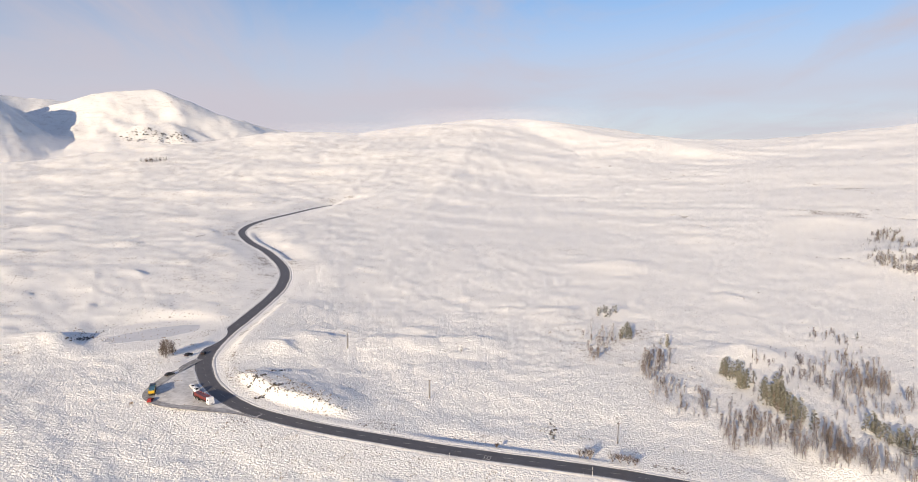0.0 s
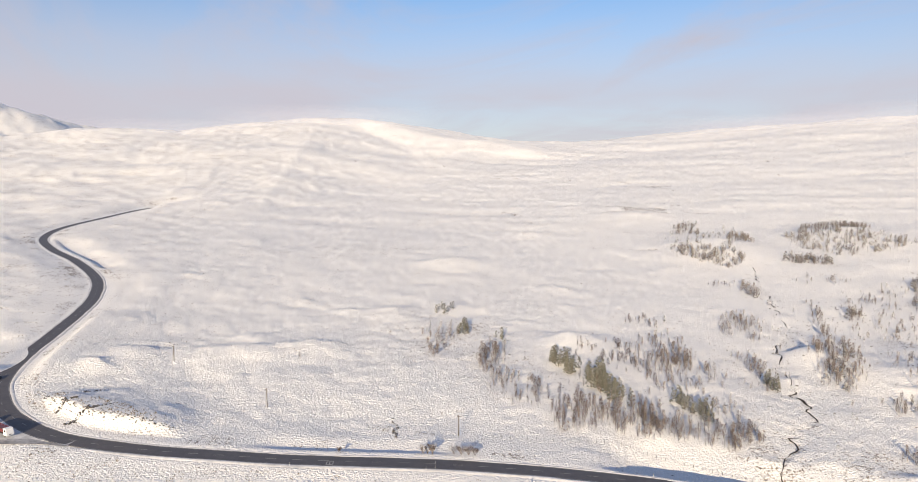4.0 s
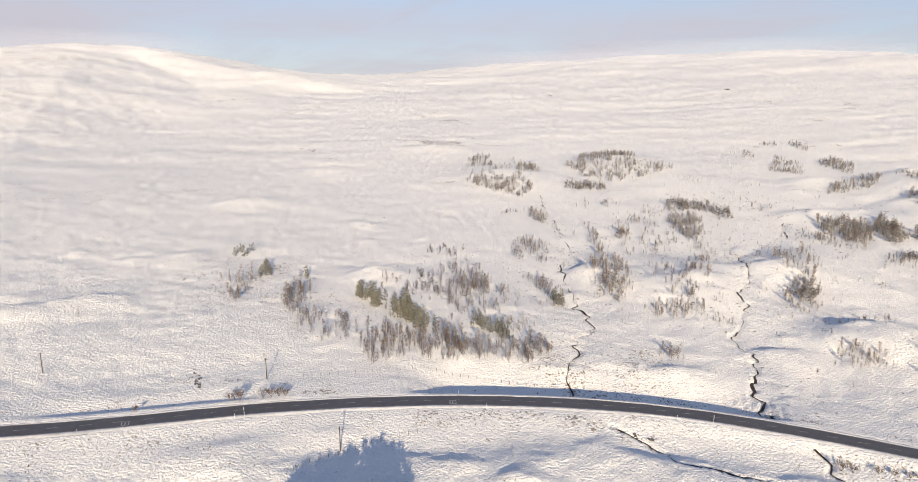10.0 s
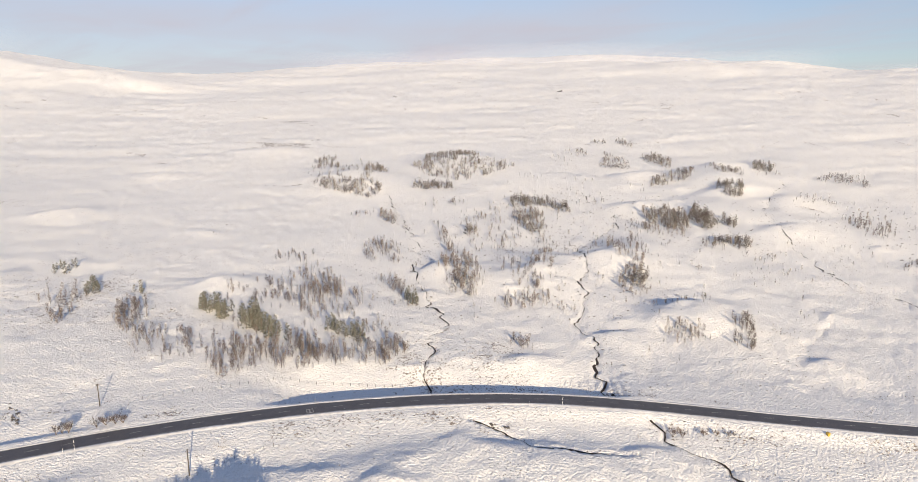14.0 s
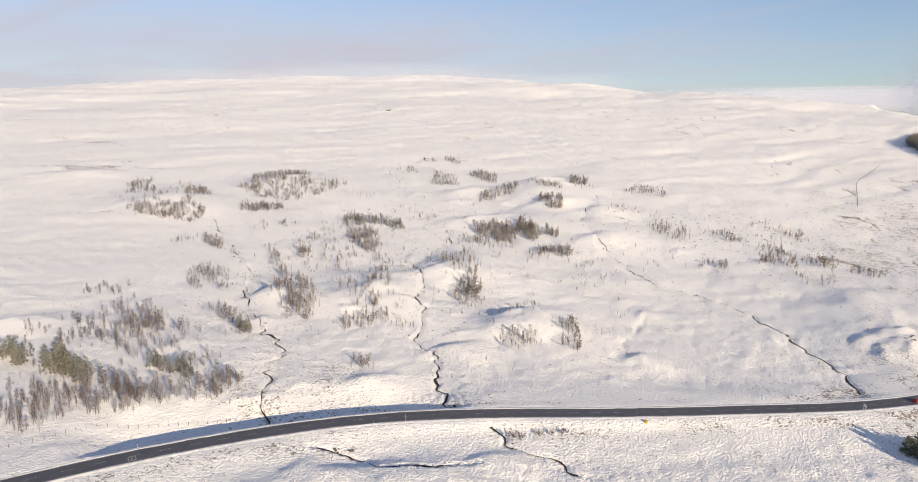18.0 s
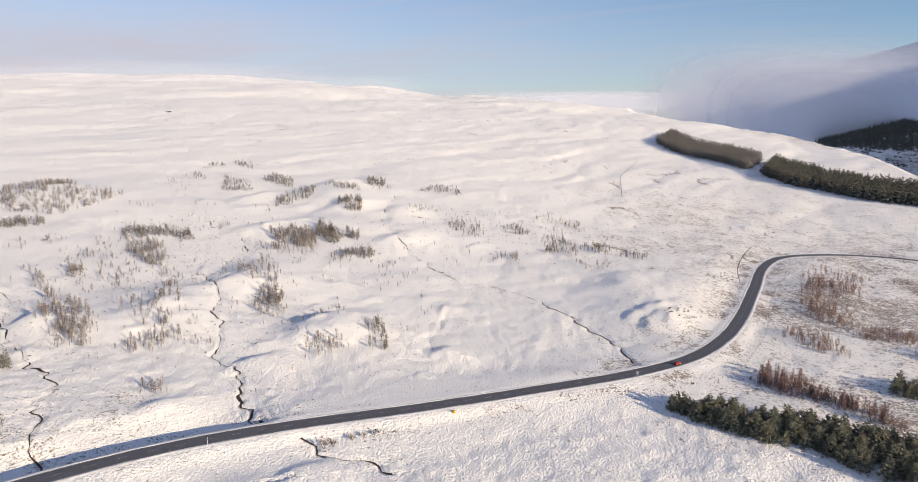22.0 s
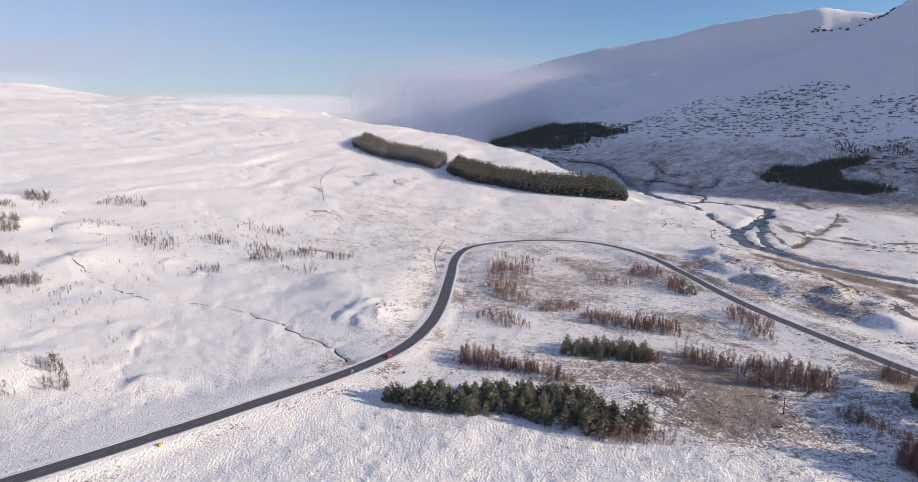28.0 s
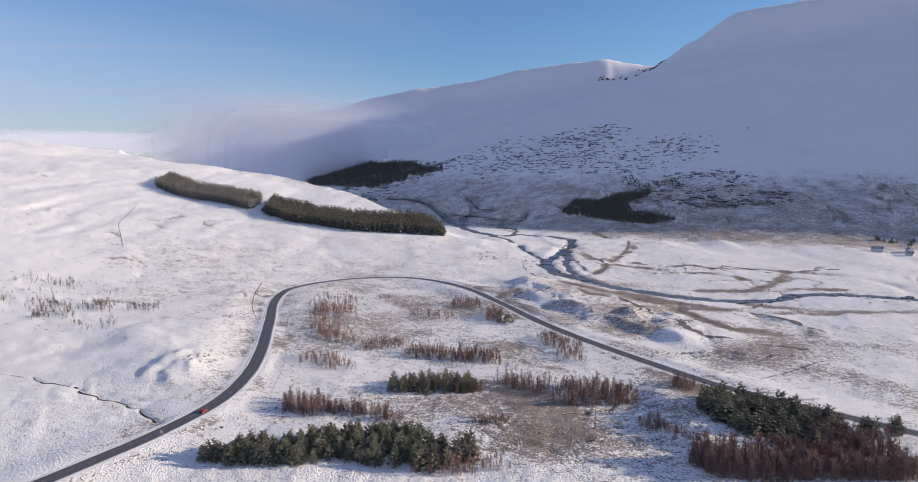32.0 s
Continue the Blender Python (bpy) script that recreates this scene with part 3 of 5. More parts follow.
# ---- road ----
def strip(lx, ly, lo, hi, lift, name, mat, z=None):
    tx, ty = np.gradient(lx), np.gradient(ly)
    tl = np.hypot(tx, ty)
    nx, ny = -ty / tl, tx / tl
    z = base_height(lx, ly) if z is None else z
    cols = [np.stack([lx + nx * o, ly + ny * o, z + lift], 1) for o in np.linspace(lo, hi, 4)]
    v = np.concatenate(cols)
    k, i = len(lx), np.arange(len(lx) - 1)
    q = np.concatenate([np.stack([c * k + i, (c + 1) * k + i, (c + 1) * k + i + 1, c * k + i + 1], 1)[:, ::-1] for c in range(3)])
    return sheet(name, v, q, mat)


road = tagged(new("road", strip(RX, RY, -ROAD_HALF, ROAD_HALF, 0.02, "road", ASPHALT)), "dark wet two-lane asphalt road cleared of snow", "road", kind="structure")


# ---- building kit ----
class Shape:
    """Gathers vertices and faces of one part."""

    def __init__(self):
        self.v, self.f = [], []

    def add(self, verts, faces):
        k = len(self.v)
        self.v.extend(tuple(p) for p in verts)
        self.f.extend(tuple(i + k for i in q) for q in faces)
        return self

    def box(self, c, size, turn=0.0, taper=1.0, bevel=0.0):
        """A box with its upright edges chamfered by bevel and its top narrowed by taper."""
        hx, hy, hz = size[0] / 2, size[1] / 2, size[2] / 2
        b = min(bevel, hx * .9, hy * .9)
        ring = [(-hx + b, -hy), (hx - b, -hy), (hx, -hy + b), (hx, hy - b), (hx - b, hy), (-hx + b, hy), (-hx, hy - b), (-hx, -hy + b)] if b else [(-hx, -hy), (hx, -hy), (hx, hy), (-hx, hy)]
        n = len(ring)
        co, si = math.cos(turn), math.sin(turn)
        v = []
        for z, k in ((-hz, 1), (hz, taper)):
            v += [(c[0] + (x * co - y * si) * k, c[1] + (x * si + y * co) * k, c[2] + z) for x, y in ring]
        f = [tuple(range(n))[::-1], tuple(range(n, 2 * n))] + [(i, (i + 1) % n, n + (i + 1) % n, n + i) for i in range(n)]
        return self.add(v, f)

    def tube(self, a, b, r0, r1, n=5):
        a, b = Vector(a), Vector(b)
        d = (b - a).normalized()
        u = d.orthogonal().normalized()
        w = d.cross(u)
        v = [p + (u * math.cos(2 * math.pi * i / n) + w * math.sin(2 * math.pi * i / n)) * r for p, r in ((a, r0), (b, r1)) for i in range(n)]
        f = [(i, (i + 1) % n, n + (i + 1) % n, n + i) for i in range(n)] + [tuple(range(n))[::-1], tuple(range(n, 2 * n))]
        return self.add(v, f)

    def blade(self, a, d, length, width):
        """A thin twig or needle spray."""
        a, d = Vector(a), Vector(d).normalized()
        s = d.orthogonal().normalized() * width
        mid = a + d * length * .45 + Vector((0, 0, -.04 * length))
        return self.add([a - s * .3, a + s * .3, mid + s, a + d * length, mid - s], [(0, 1, 2), (0, 2, 4), (4, 2, 3)])

    def sliver(self, a, d, length, width):
        """The simplest twig, for trees that stand far off."""
        a, d = Vector(a), Vector(d).normalized()
        s = d.orthogonal().normalized() * width
        return self.add([a - s, a + s, a + d * length], [(0, 1, 2)])

    def clump(self, c, r, flat, rnd):
        """A ragged tuft."""
        v = [(c[0] + dx * r * rnd.uniform(.6, 1.25), c[1] + dy * r * rnd.uniform(.6, 1.25), c[2] + dz * r * flat * rnd.uniform(.6, 1.25))
             for dx, dy, dz in ((1, 0, 0), (.3, .95, .1), (-.8, .6, -.1), (-.8, -.6, .1), (.3, -.95, -.1), (.1, 0, 1), (-.1, .1, -1))]
        return self.add(v, [(i, (i + 1) % 5, 5) for i in range(5)] + [((i + 1) % 5, i, 6) for i in range(5)])

    def mesh(self, name, mat, smooth=False):
        me = bpy.data.meshes.new(name)
        me.from_pydata(self.v, [], self.f)
        me.materials.append(mat)
        if smooth:
            me.polygons.foreach_set("use_smooth", np.ones(len(me.polygons), bool))
        me.update()
        return me


def part(name, shape, mat, parent, label="", smooth=False):
    ob = new(name, shape.mesh(name, mat, smooth) if isinstance(shape, Shape) else shape)
    ob.parent = parent
    return tagged(ob, label)


def thing(name, m, label, category, group="", kind=""):
    ob = new(name)
    ob.matrix_world = m
    return tagged(ob, label, category, group, kind)


def ground_at(x, y):
    return float(ground_height(x, y)[0])


def leaf_material(name, dark, light, rough=0.9, snow=0.0):
    """Twigs or needles, each tree and tuft a little different; snow caught on what faces up."""
    m, n, l, bsdf = material(name, rough)
    a = n.new("ShaderNodeObjectInfo").outputs["Random"]
    g = n.new("ShaderNodeNewGeometry")
    f = maths(n, l, "ADD", maths(n, l, "MULTIPLY", a, 0.5), maths(n, l, "MULTIPLY", g.outputs["Random Per Island"], 0.5))
    c = mix(n, l, f, dark, light)
    if snow:
        sep = n.new("ShaderNodeSeparateXYZ")
        l.new(g.outputs["Normal"], sep.inputs[0])
        up = maths(n, l, "MULTIPLY", maths(n, l, "SUBTRACT", sep.outputs[2], 0.25), 1.6, True)
        patch = maths(n, l, "MULTIPLY", maths(n, l, "SUBTRACT", noise_node(n, l, 1.6, 3, 0.6, g.outputs["Position"]), 0.42), 5.0, True)
        c = mix(n, l, maths(n, l, "MULTIPLY", maths(n, l, "MULTIPLY", up, patch), snow), c, (0.8, 0.79, 0.79))
    l.new(c, bsdf.inputs["Base Color"])
    bsdf.inputs["Specular IOR Level"].default_value = 0.15
    return m


BARK = plain_material("bark", (0.10, 0.075, 0.06), (0.24, 0.20, 0.17), 4.0, 0.9, 0.4, 0.03)
BIRCH_BARK = plain_material("birch_bark", (0.10, 0.09, 0.085), (0.30, 0.27, 0.26), 5.0, 0.85, 0.3, 0.02)
BIRCH_TWIG = leaf_material("birch_twigs", (0.075, 0.06, 0.055), (0.19, 0.155, 0.14))
RED_TWIG = leaf_material("larch_twigs", (0.15, 0.09, 0.082), (0.31, 0.20, 0.178))
NEEDLES = leaf_material("pine_needles", (0.10, 0.105, 0.074), (0.205, 0.20, 0.14), 0.85, 0.08)
FROSTED = leaf_material("frosted_needles", (0.09, 0.084, 0.074), (0.22, 0.205, 0.185), 0.85, 0.55)
HILL_NEEDLES = leaf_material("snowy_pine_needles", (0.075, 0.078, 0.058), (0.18, 0.175, 0.135), 0.85, 0.4)
SPRUCE = leaf_material("spruce_needles", (0.068, 0.074, 0.06), (0.155, 0.155, 0.125), 0.85, 0.05)


def pine_tree(seed, tufts, wide, bare, pointed):
    """A conifer one metre tall: stem, whorls of tufts and sprays that break its outline."""
    rnd = random.Random(seed)
    stem, crown = Shape(), Shape()
    stem.tube((0, 0, -.03), (rnd.uniform(-.02, .02), rnd.uniform(-.02, .02), .55), .022, .014, 5)
    stem.tube((0, 0, .5), (0, 0, .96), .014, .003, 4)
    for i in range(tufts):
        k = bare + (1 - bare) * (i + rnd.random()) / tufts
        reach = wide * (1 - k) ** pointed * (1.0 if k > bare + .12 else .75) + .03
        t, q = rnd.uniform(0, 6.3), math.sqrt(rnd.uniform(.1, 1)) * reach
        c = (math.cos(t) * q, math.sin(t) * q, k - q * .12)
        crown.clump(c, rnd.uniform(.035, .07) * (1.25 - .5 * k), .7, rnd)
        for j in range(6):
            crown.sliver(c, (math.cos(t) + rnd.uniform(-.9, .9), math.sin(t) + rnd.uniform(-.9, .9), rnd.uniform(-.2, 1.2)), rnd.uniform(.08, .16), .012)
    return stem, crown


def far_twig_tree(seed, twigs, spread, lean_out, width, cone=False):
    """A bare tree one metre tall, feathered with fine upright twigs: an oval crown, or a cone down to the ground."""
    rnd = random.Random(seed)
    stem, crown = Shape(), Shape()
    top = Vector((rnd.uniform(-.06, .06), rnd.uniform(-.06, .06), .95))
    stem.tube((0, 0, -.03), top * .5, .02, .013, 3).tube(top * .5, top, .013, .004, 3)
    low = .06 if cone else .2
    for i in range(twigs):
        k, t = low + (.94 - low) * rnd.random(), rnd.uniform(0, 6.3)
        reach = spread * ((1.0 - k) * 1.15 + .08 if cone else .25 + .75 * math.sin(math.pi * min(1, .12 + k * .86)))
        q = reach * rnd.uniform(0, .8) ** .7
        c = Vector((math.cos(t), math.sin(t), 0))
        up = rnd.uniform(.2, .9) if cone else rnd.uniform(.5, 1.6)
        crown.sliver(top * k + c * q - Vector((0, 0, .06)), c * lean_out + Vector((rnd.gauss(0, .25), rnd.gauss(0, .25), up)), rnd.uniform(.09, .19), width * rnd.uniform(.7, 1.3))
        if i % 12 == 0:
            stem.sliver(top * k * .8, c * lean_out + Vector((0, 0, .8)), reach * 1.2, .006)
    return stem, crown


def far_conifer(seed, tufts, wide, pointed, spikes=2, solid=1.0):
    rnd = random.Random(seed)
    stem, crown = Shape(), Shape()
    stem.tube((0, 0, -.03), (0, 0, .9), .02, .004, 3)
    for i in range(tufts):
        k = .08 + .88 * (i + rnd.random() * .6) / tufts
        reach = wide * (1 - k) ** pointed + .02
        t, q = i * 2.4 + rnd.uniform(-.5, .5), math.sqrt(rnd.uniform(.15, 1)) * reach * .8
        c = (math.cos(t) * q, math.sin(t) * q, k)
        crown.clump(c, (reach * rnd.uniform(.5, .75) + .03) * solid, .75, rnd)
        for j in range(spikes):
            crown.sliver(c, (math.cos(t) + rnd.gauss(0, .9), math.sin(t) + rnd.gauss(0, .9), rnd.uniform(.1, 1.2)), (reach * .7 + .07) * rnd.uniform(.7, 1.2), .019)
    crown.sliver((0, 0, .9), (0, 0, 1), .12, .02)
    return stem, crown


KINDS = {
    "birch": ([far_twig_tree(s, 70, .16, .6, .0095) for s in range(5)], BIRCH_BARK, BIRCH_TWIG),
    "bare": ([far_twig_tree(40 + s, 420, .34, .7, .0055) for s in range(3)], BARK, BIRCH_TWIG),
    "red": ([far_twig_tree(60 + s, 240, .19, .7, .0060, True) for s in range(5)], BARK, RED_TWIG),
    "hill_pine": ([pine_tree(100 + s, 38, .28, .08, .9) for s in range(5)], BARK, HILL_NEEDLES),
    "pine": ([pine_tree(80 + s, 66, .36, .03, .7) for s in range(5)], BARK, NEEDLES),
    "far_birch": ([far_twig_tree(140 + s, 60, .17, .6, .0115) for s in range(6)], BIRCH_BARK, BIRCH_TWIG),
    "frosted_birch": ([far_twig_tree(240 + s, 90, .24, .6, .009) for s in range(5)], BIRCH_BARK, BIRCH_TWIG),
    "far_red": ([far_twig_tree(160 + s, 115, .20, .7, .0082, True) for s in range(6)], BARK, RED_TWIG),
    "far_pine": ([far_conifer(180 + s, 19, .38, .7, 4, .55) for s in range(5)], BARK, NEEDLES),
    "frosted": ([far_conifer(200 + s, 8, .29, .7, 4, .6) for s in range(5)], BARK, FROSTED),
    "spruce": ([far_conifer(220 + s, 6, .27, .8, 2, .9) for s in range(5)], BARK, SPRUCE)}
TREE_MESH = {k: [(a.mesh("trunk", bark), b.mesh("crown", leaf)) for a, b in made] for k, (made, bark, leaf) in KINDS.items() if k in ("birch", "bare", "red", "pine", "hill_pine")}
TREE_NAME = {"birch": "birch_tree", "bare": "bare_tree", "red": "larch_tree", "pine": "pine_tree", "hill_pine": "pine_tree"}
TREE_LABEL = {"birch": "slender bare birch standing in snow", "bare": "wide bare tree beside the parking place", "red": "leafless larch with red-brown twigs in snow",
              "pine": "bushy dark green pine standing in snow", "hill_pine": "slim frosted pine standing among birches"}
WOOD_LABEL = {"birch": "open wood of bare grey birches on snow", "red": "thicket of leafless red-brown larches on snow", "pine": "dense grove of dark green pines on snow",
              "mixed": "open wood of frosted pines and bare birches", "frosted": "plantation of frosted grey conifers on the hillside", "spruce": "plantation of dark green spruces on the hillside"}
plant = random.Random(5)


def spots(x, y, across, along_, turn, n):
    """Uneven places inside an oval whose long side is turned by a bearing."""
    c, s = math.cos(radians(turn)), math.sin(radians(turn))
    out, tries = [], 0
    seeds = [(math.sqrt(plant.uniform(0, .95)), plant.uniform(0, 6.2832)) for i in range(max(2, n // 3))]
    seeds = [(q * math.cos(t), q * math.sin(t)) for q, t in seeds]
    while len(out) < n and tries < n * 30:
        tries += 1
        u, v = plant.choice(seeds)
        u, v = u + plant.gauss(0, .16), v + plant.gauss(0, .16)
        if u * u + v * v < 1.3:
            u, v = u * across, v * along_
            out.append((x + u * c + v * s, y - u * s + v * c))
    out = np.array(out)
    d = line_distance(out[:, 0], out[:, 1], RX, RY, 20)[0]
    return out[d > 7.5]


def stand(name, kind_of, places, heights, label, group=""):
    """Many trees that nobody counts, as one mesh with two materials."""
    zs = ground_height(places[:, 0], places[:, 1])
    verts, faces, mats, base, slots = [], [], [], 0, []
    for (x, y), z, h in zip(places, zs, heights):
        k = kind_of()
        made, bark, leaf = KINDS[k]
        pair = made[plant.randrange(len(made))]
        t, wide = plant.uniform(0, 6.3), plant.uniform(.85, 1.2)
        c, s = math.cos(t) * h * wide, math.sin(t) * h * wide
        for shape, mat in zip(pair, (bark, leaf)):
            if mat not in slots:
                slots.append(mat)
            v = np.array(shape.v)
            verts.append(np.stack([x + v[:, 0] * c - v[:, 1] * s, y + v[:, 0] * s + v[:, 1] * c, z + v[:, 2] * h], 1))
            faces.extend(tuple(i + base for i in f) for f in shape.f)
            mats.extend([slots.index(mat)] * len(shape.f))
            base += len(v)
    me = bpy.data.meshes.new(name)
    me.from_pydata(np.concatenate(verts).tolist(), [], faces)
    for m in slots:
        me.materials.append(m)
    me.polygons.foreach_set("material_index", np.array(mats, np.int32))
    me.update()
    return tagged(new(name, me), label, "wood", group, kind="stuff")


def clump_of(kind, x, y, across, along_, turn, n, h, single=False):
    plant_trees(kind, spots(x, y, across, along_, turn, n), h, single)


def plant_trees(kind, at, h, single):
    h = h * {"birch": .92, "mixed": .95}.get(kind, 1.0)
    if single:
        zs = ground_height(at[:, 0], at[:, 1])
        for (px, py), pz in zip(at, zs):
            k = h * plant.uniform(.45, 1.2)
            t = thing(TREE_NAME[kind], Matrix.LocRotScale((px, py, pz), Euler((plant.gauss(0, .04), plant.gauss(0, .04), plant.uniform(0, 6.3))), (k * plant.uniform(.85, 1.15), k, k)),
                      TREE_LABEL[kind], "tree", TREE_NAME[kind] + "s by the road")
            trunk, crown = TREE_MESH[kind][plant.randrange(len(TREE_MESH[kind]))]
            part("trunk", trunk, None, t), part("crown", crown, None, t)
    elif len(at):
        pick = {"mixed": lambda: plant.choice(("frosted", "frosted", "frosted_birch", "far_birch", "far_birch"))}.get(kind, lambda: "far_" + kind if "far_" + kind in KINDS else kind)
        stand({"mixed": "mixed_wood", "red": "larch_thicket"}.get(kind, kind + "_wood"), pick, at, [h * plant.uniform(.4, 1.25) for i in at], WOOD_LABEL[kind])


def birch_clump(*a):
    clump_of("birch", *a)


def pine_clump(*a):
    clump_of("pine", *a)


def mixed_clump(*a):
    clump_of("mixed", *a)


def hill_pine_clump(*a):
    clump_of("hill_pine", *a)


def bare_clump(*a):
    clump_of("bare", *a)


# ---- road markings, verges and roadside things ----
RZ = base_height(RX, RY)
TX, TY = np.gradient(RX), np.gradient(RY)
TX, TY = TX / np.hypot(TX, TY), TY / np.hypot(TX, TY)


def on_road(s, off=0.0):
    """Place and heading at a distance along the road, off metres to its left."""
    i = min(int(s / 3), len(RX) - 2)
    k = s / 3 - i
    x, y = RX[i] + (RX[i + 1] - RX[i]) * k - TY[i] * off, RY[i] + (RY[i + 1] - RY[i]) * k + TX[i] * off
    return x, y, float(RZ[i] + (RZ[i + 1] - RZ[i]) * k), math.atan2(TY[i], TX[i])


dash = Shape().box((0, 0, 0), (6.0, 0.12, 0.012)).mesh("lane_dash", PAINT)
for s in np.arange(6, 3 * len(RX) - 12, 9.0):
    x, y, z, a = on_road(s)
    o = part("lane_dash", dash, None, road)
    o.matrix_world = Matrix.LocRotScale((x, y, z + .035), Euler((0, 0, a)), None)
for off, nm in ((ROAD_HALF - .35, "edge_line"), (-ROAD_HALF + .35, "edge_line")):
    part(nm, strip(RX, RY, off - .06, off + .06, 0.032, nm, PAINT), None, road)


def berm(side):
    """The ridge of ploughed snow along the edge of the asphalt."""
    k = np.arange(len(RX)) * 3.0
    cols = []
    for o, h in ((3.7, .0), (3.95, .07), (4.4, .10), (4.9, .04), (5.6, -.25)):
        dip = 0.7 * (np.exp(-((k - along(-123, 312)) / 9) ** 2) + np.exp(-((k - along(-80, 251)) / 12) ** 2)) * (side == -1)
        o2 = o + .22 * value_noise(k / 5 + o, k * 0 + 3 * side)
        cols.append(np.stack([RX - TY * o2 * side, RY + TX * o2 * side, RZ + h * (1 + .5 * value_noise(k / 6, k * 0 + side + 7)) + .03 - dip], 1))
    n, i = len(RX), np.arange(len(RX) - 1)
    q = np.concatenate([np.stack([c * n + i, (c + 1) * n + i, (c + 1) * n + i + 1, c * n + i + 1], 1)[:, ::-side] for c in range(4)])
    return sheet("verge", np.concatenate(cols), q, VERGE_SNOW)


VERGE_SNOW = plain_material("ploughed_snow", (0.46, 0.45, 0.45), (0.84, 0.83, 0.82), 0.5, 0.8, 0.6, 0.2)
for side in (1, -1):
    tagged(new("verge", berm(side)), "ridge of ploughed snow along the road edge", "verge", kind="structure")

WATER = plain_material("dark_water", (0.06, 0.074, 0.098), (0.13, 0.14, 0.165), 0.3, 0.16, 0.05, 0.02, 0.7)
PEAT = plain_material("peat_bank", (0.02, 0.016, 0.013), (0.07, 0.05, 0.04), 0.6, 0.7, 0.4, 0.1)


def ribbon(lx, ly, half, lift, name, mat, calm, wob):
    k = np.arange(len(lx)) * 2.0
    z = ground_height(lx, ly)
    if calm > 1:
        z = np.convolve(np.pad(z, calm, mode="edge"), np.ones(2 * calm + 1) / (2 * calm + 1), "valid")
    w = half * (1 + wob * value_noise(k / 13, k * 0 + half * 11) + .5 * wob * value_noise(k / 4, k * 0 + 3))
    tx, ty = np.gradient(lx), np.gradient(ly)
    t = np.hypot(tx, ty) + 1e-9
    w = np.maximum(w, 0.04)
    v = np.concatenate([np.stack([lx - ty / t * w * o, ly + tx / t * w * o, z + lift], 1) for o in (-1, 0, 1)])
    n, i = len(lx), np.arange(len(lx) - 1)
    q = np.concatenate([np.stack([c * n + i, (c + 1) * n + i, (c + 1) * n + i + 1, c * n + i + 1], 1)[:, ::-1] for c in range(2)])
    return sheet(name, v, q, mat)


for lx, ly in BURN_LINES:
    tagged(new("burn", ribbon(lx, ly, 0.24, 0.4, "burn", PEAT, 0, 2.2)), "narrow dark burn winding between snowy peat banks", "stream", kind="structure")
for (lx, ly), half in zip(RIVER_LINES, (9.5, 4.2, 4.2, 3.6, 3.2, 3.0)):
    tagged(new("river", ribbon(lx, ly, half, 0.62, "river", WATER, 8, 0.45)), "dark braided river across snowy flats", "river", kind="structure")

MARSH = plain_material("marsh_grass", (0.08, 0.065, 0.06), (0.30, 0.255, 0.23), 0.25, 0.9, 0.5, 0.2)
for xs, ys, half in (([792, 735, 690, 664, 660, 621, 579], [-694, -640, -590, -569, -532, -513, -456], 3.4), ([841, 780, 720, 654, 600], [-753, -805, -856, -909, -955], 2.6),
                     ([640, 589, 559, 520, 492, 483, 478], [-560, -572, -625, -640, -632, -676, -730], 4.5), ([454, 420, 386, 355, 330, 303, 272], [-386, -378, -361, -358, -349, -365, -389], 2.2),
                     ([396, 370, 352, 330, 312, 290], [-505, -455, -452, -450, -443, -440], 2.0), ([328, 316, 308, 305], [-357, -352, -348, -341], 1.5), ([699, 660, 610, 558], [-440, -420, -400, -384], 1.4),
                     ([-250, -256, -262, -267], [735, 722, 670, 622], 1.6), ([827, 780, 720, 652, 600], [-601, -560, -525, -492, -470], 2.2)):
    lx, ly = smooth_line(xs, ys, 2.0)
    tagged(new("marsh", ribbon(lx + 2 * value_noise(lx / 9, ly / 9), ly + 2 * value_noise(lx / 7 + 5, ly / 7), half * .5, 0.22, "marsh", MARSH, 2, 1.9)), "ragged strip of brown marsh grass between snowfields", "marsh", kind="structure")


# ---- trees ----
def wood(kind, xs, ys, n, h, single=False):
    """Trees scattered in loose groups inside an outline on the plan."""
    out, tries, groups = [], 0, []
    while len(out) < n and tries < n * 60:
        tries += 1
        if groups and plant.random() < .18:
            gx_, gy_ = plant.choice(groups)
            x, y = gx_ + plant.gauss(0, 5), gy_ + plant.gauss(0, 5)
        else:
            x, y = plant.uniform(min(xs), max(xs)), plant.uniform(min(ys), max(ys))
        inside = False
        for i in range(len(xs)):
            x0, y0, x1, y1 = xs[i - 1], ys[i - 1], xs[i], ys[i]
            if (y0 > y) != (y1 > y) and x < x0 + (y - y0) * (x1 - x0) / (y1 - y0):
                inside = not inside
        if inside:
            out.append((x, y))
            if len(groups) < n // 5:
                groups.append((x, y))
    at = np.array(out)
    plant_trees(kind, at[line_distance(at[:, 0], at[:, 1], RX, RY, 20)[0] > 7.5], h, single)


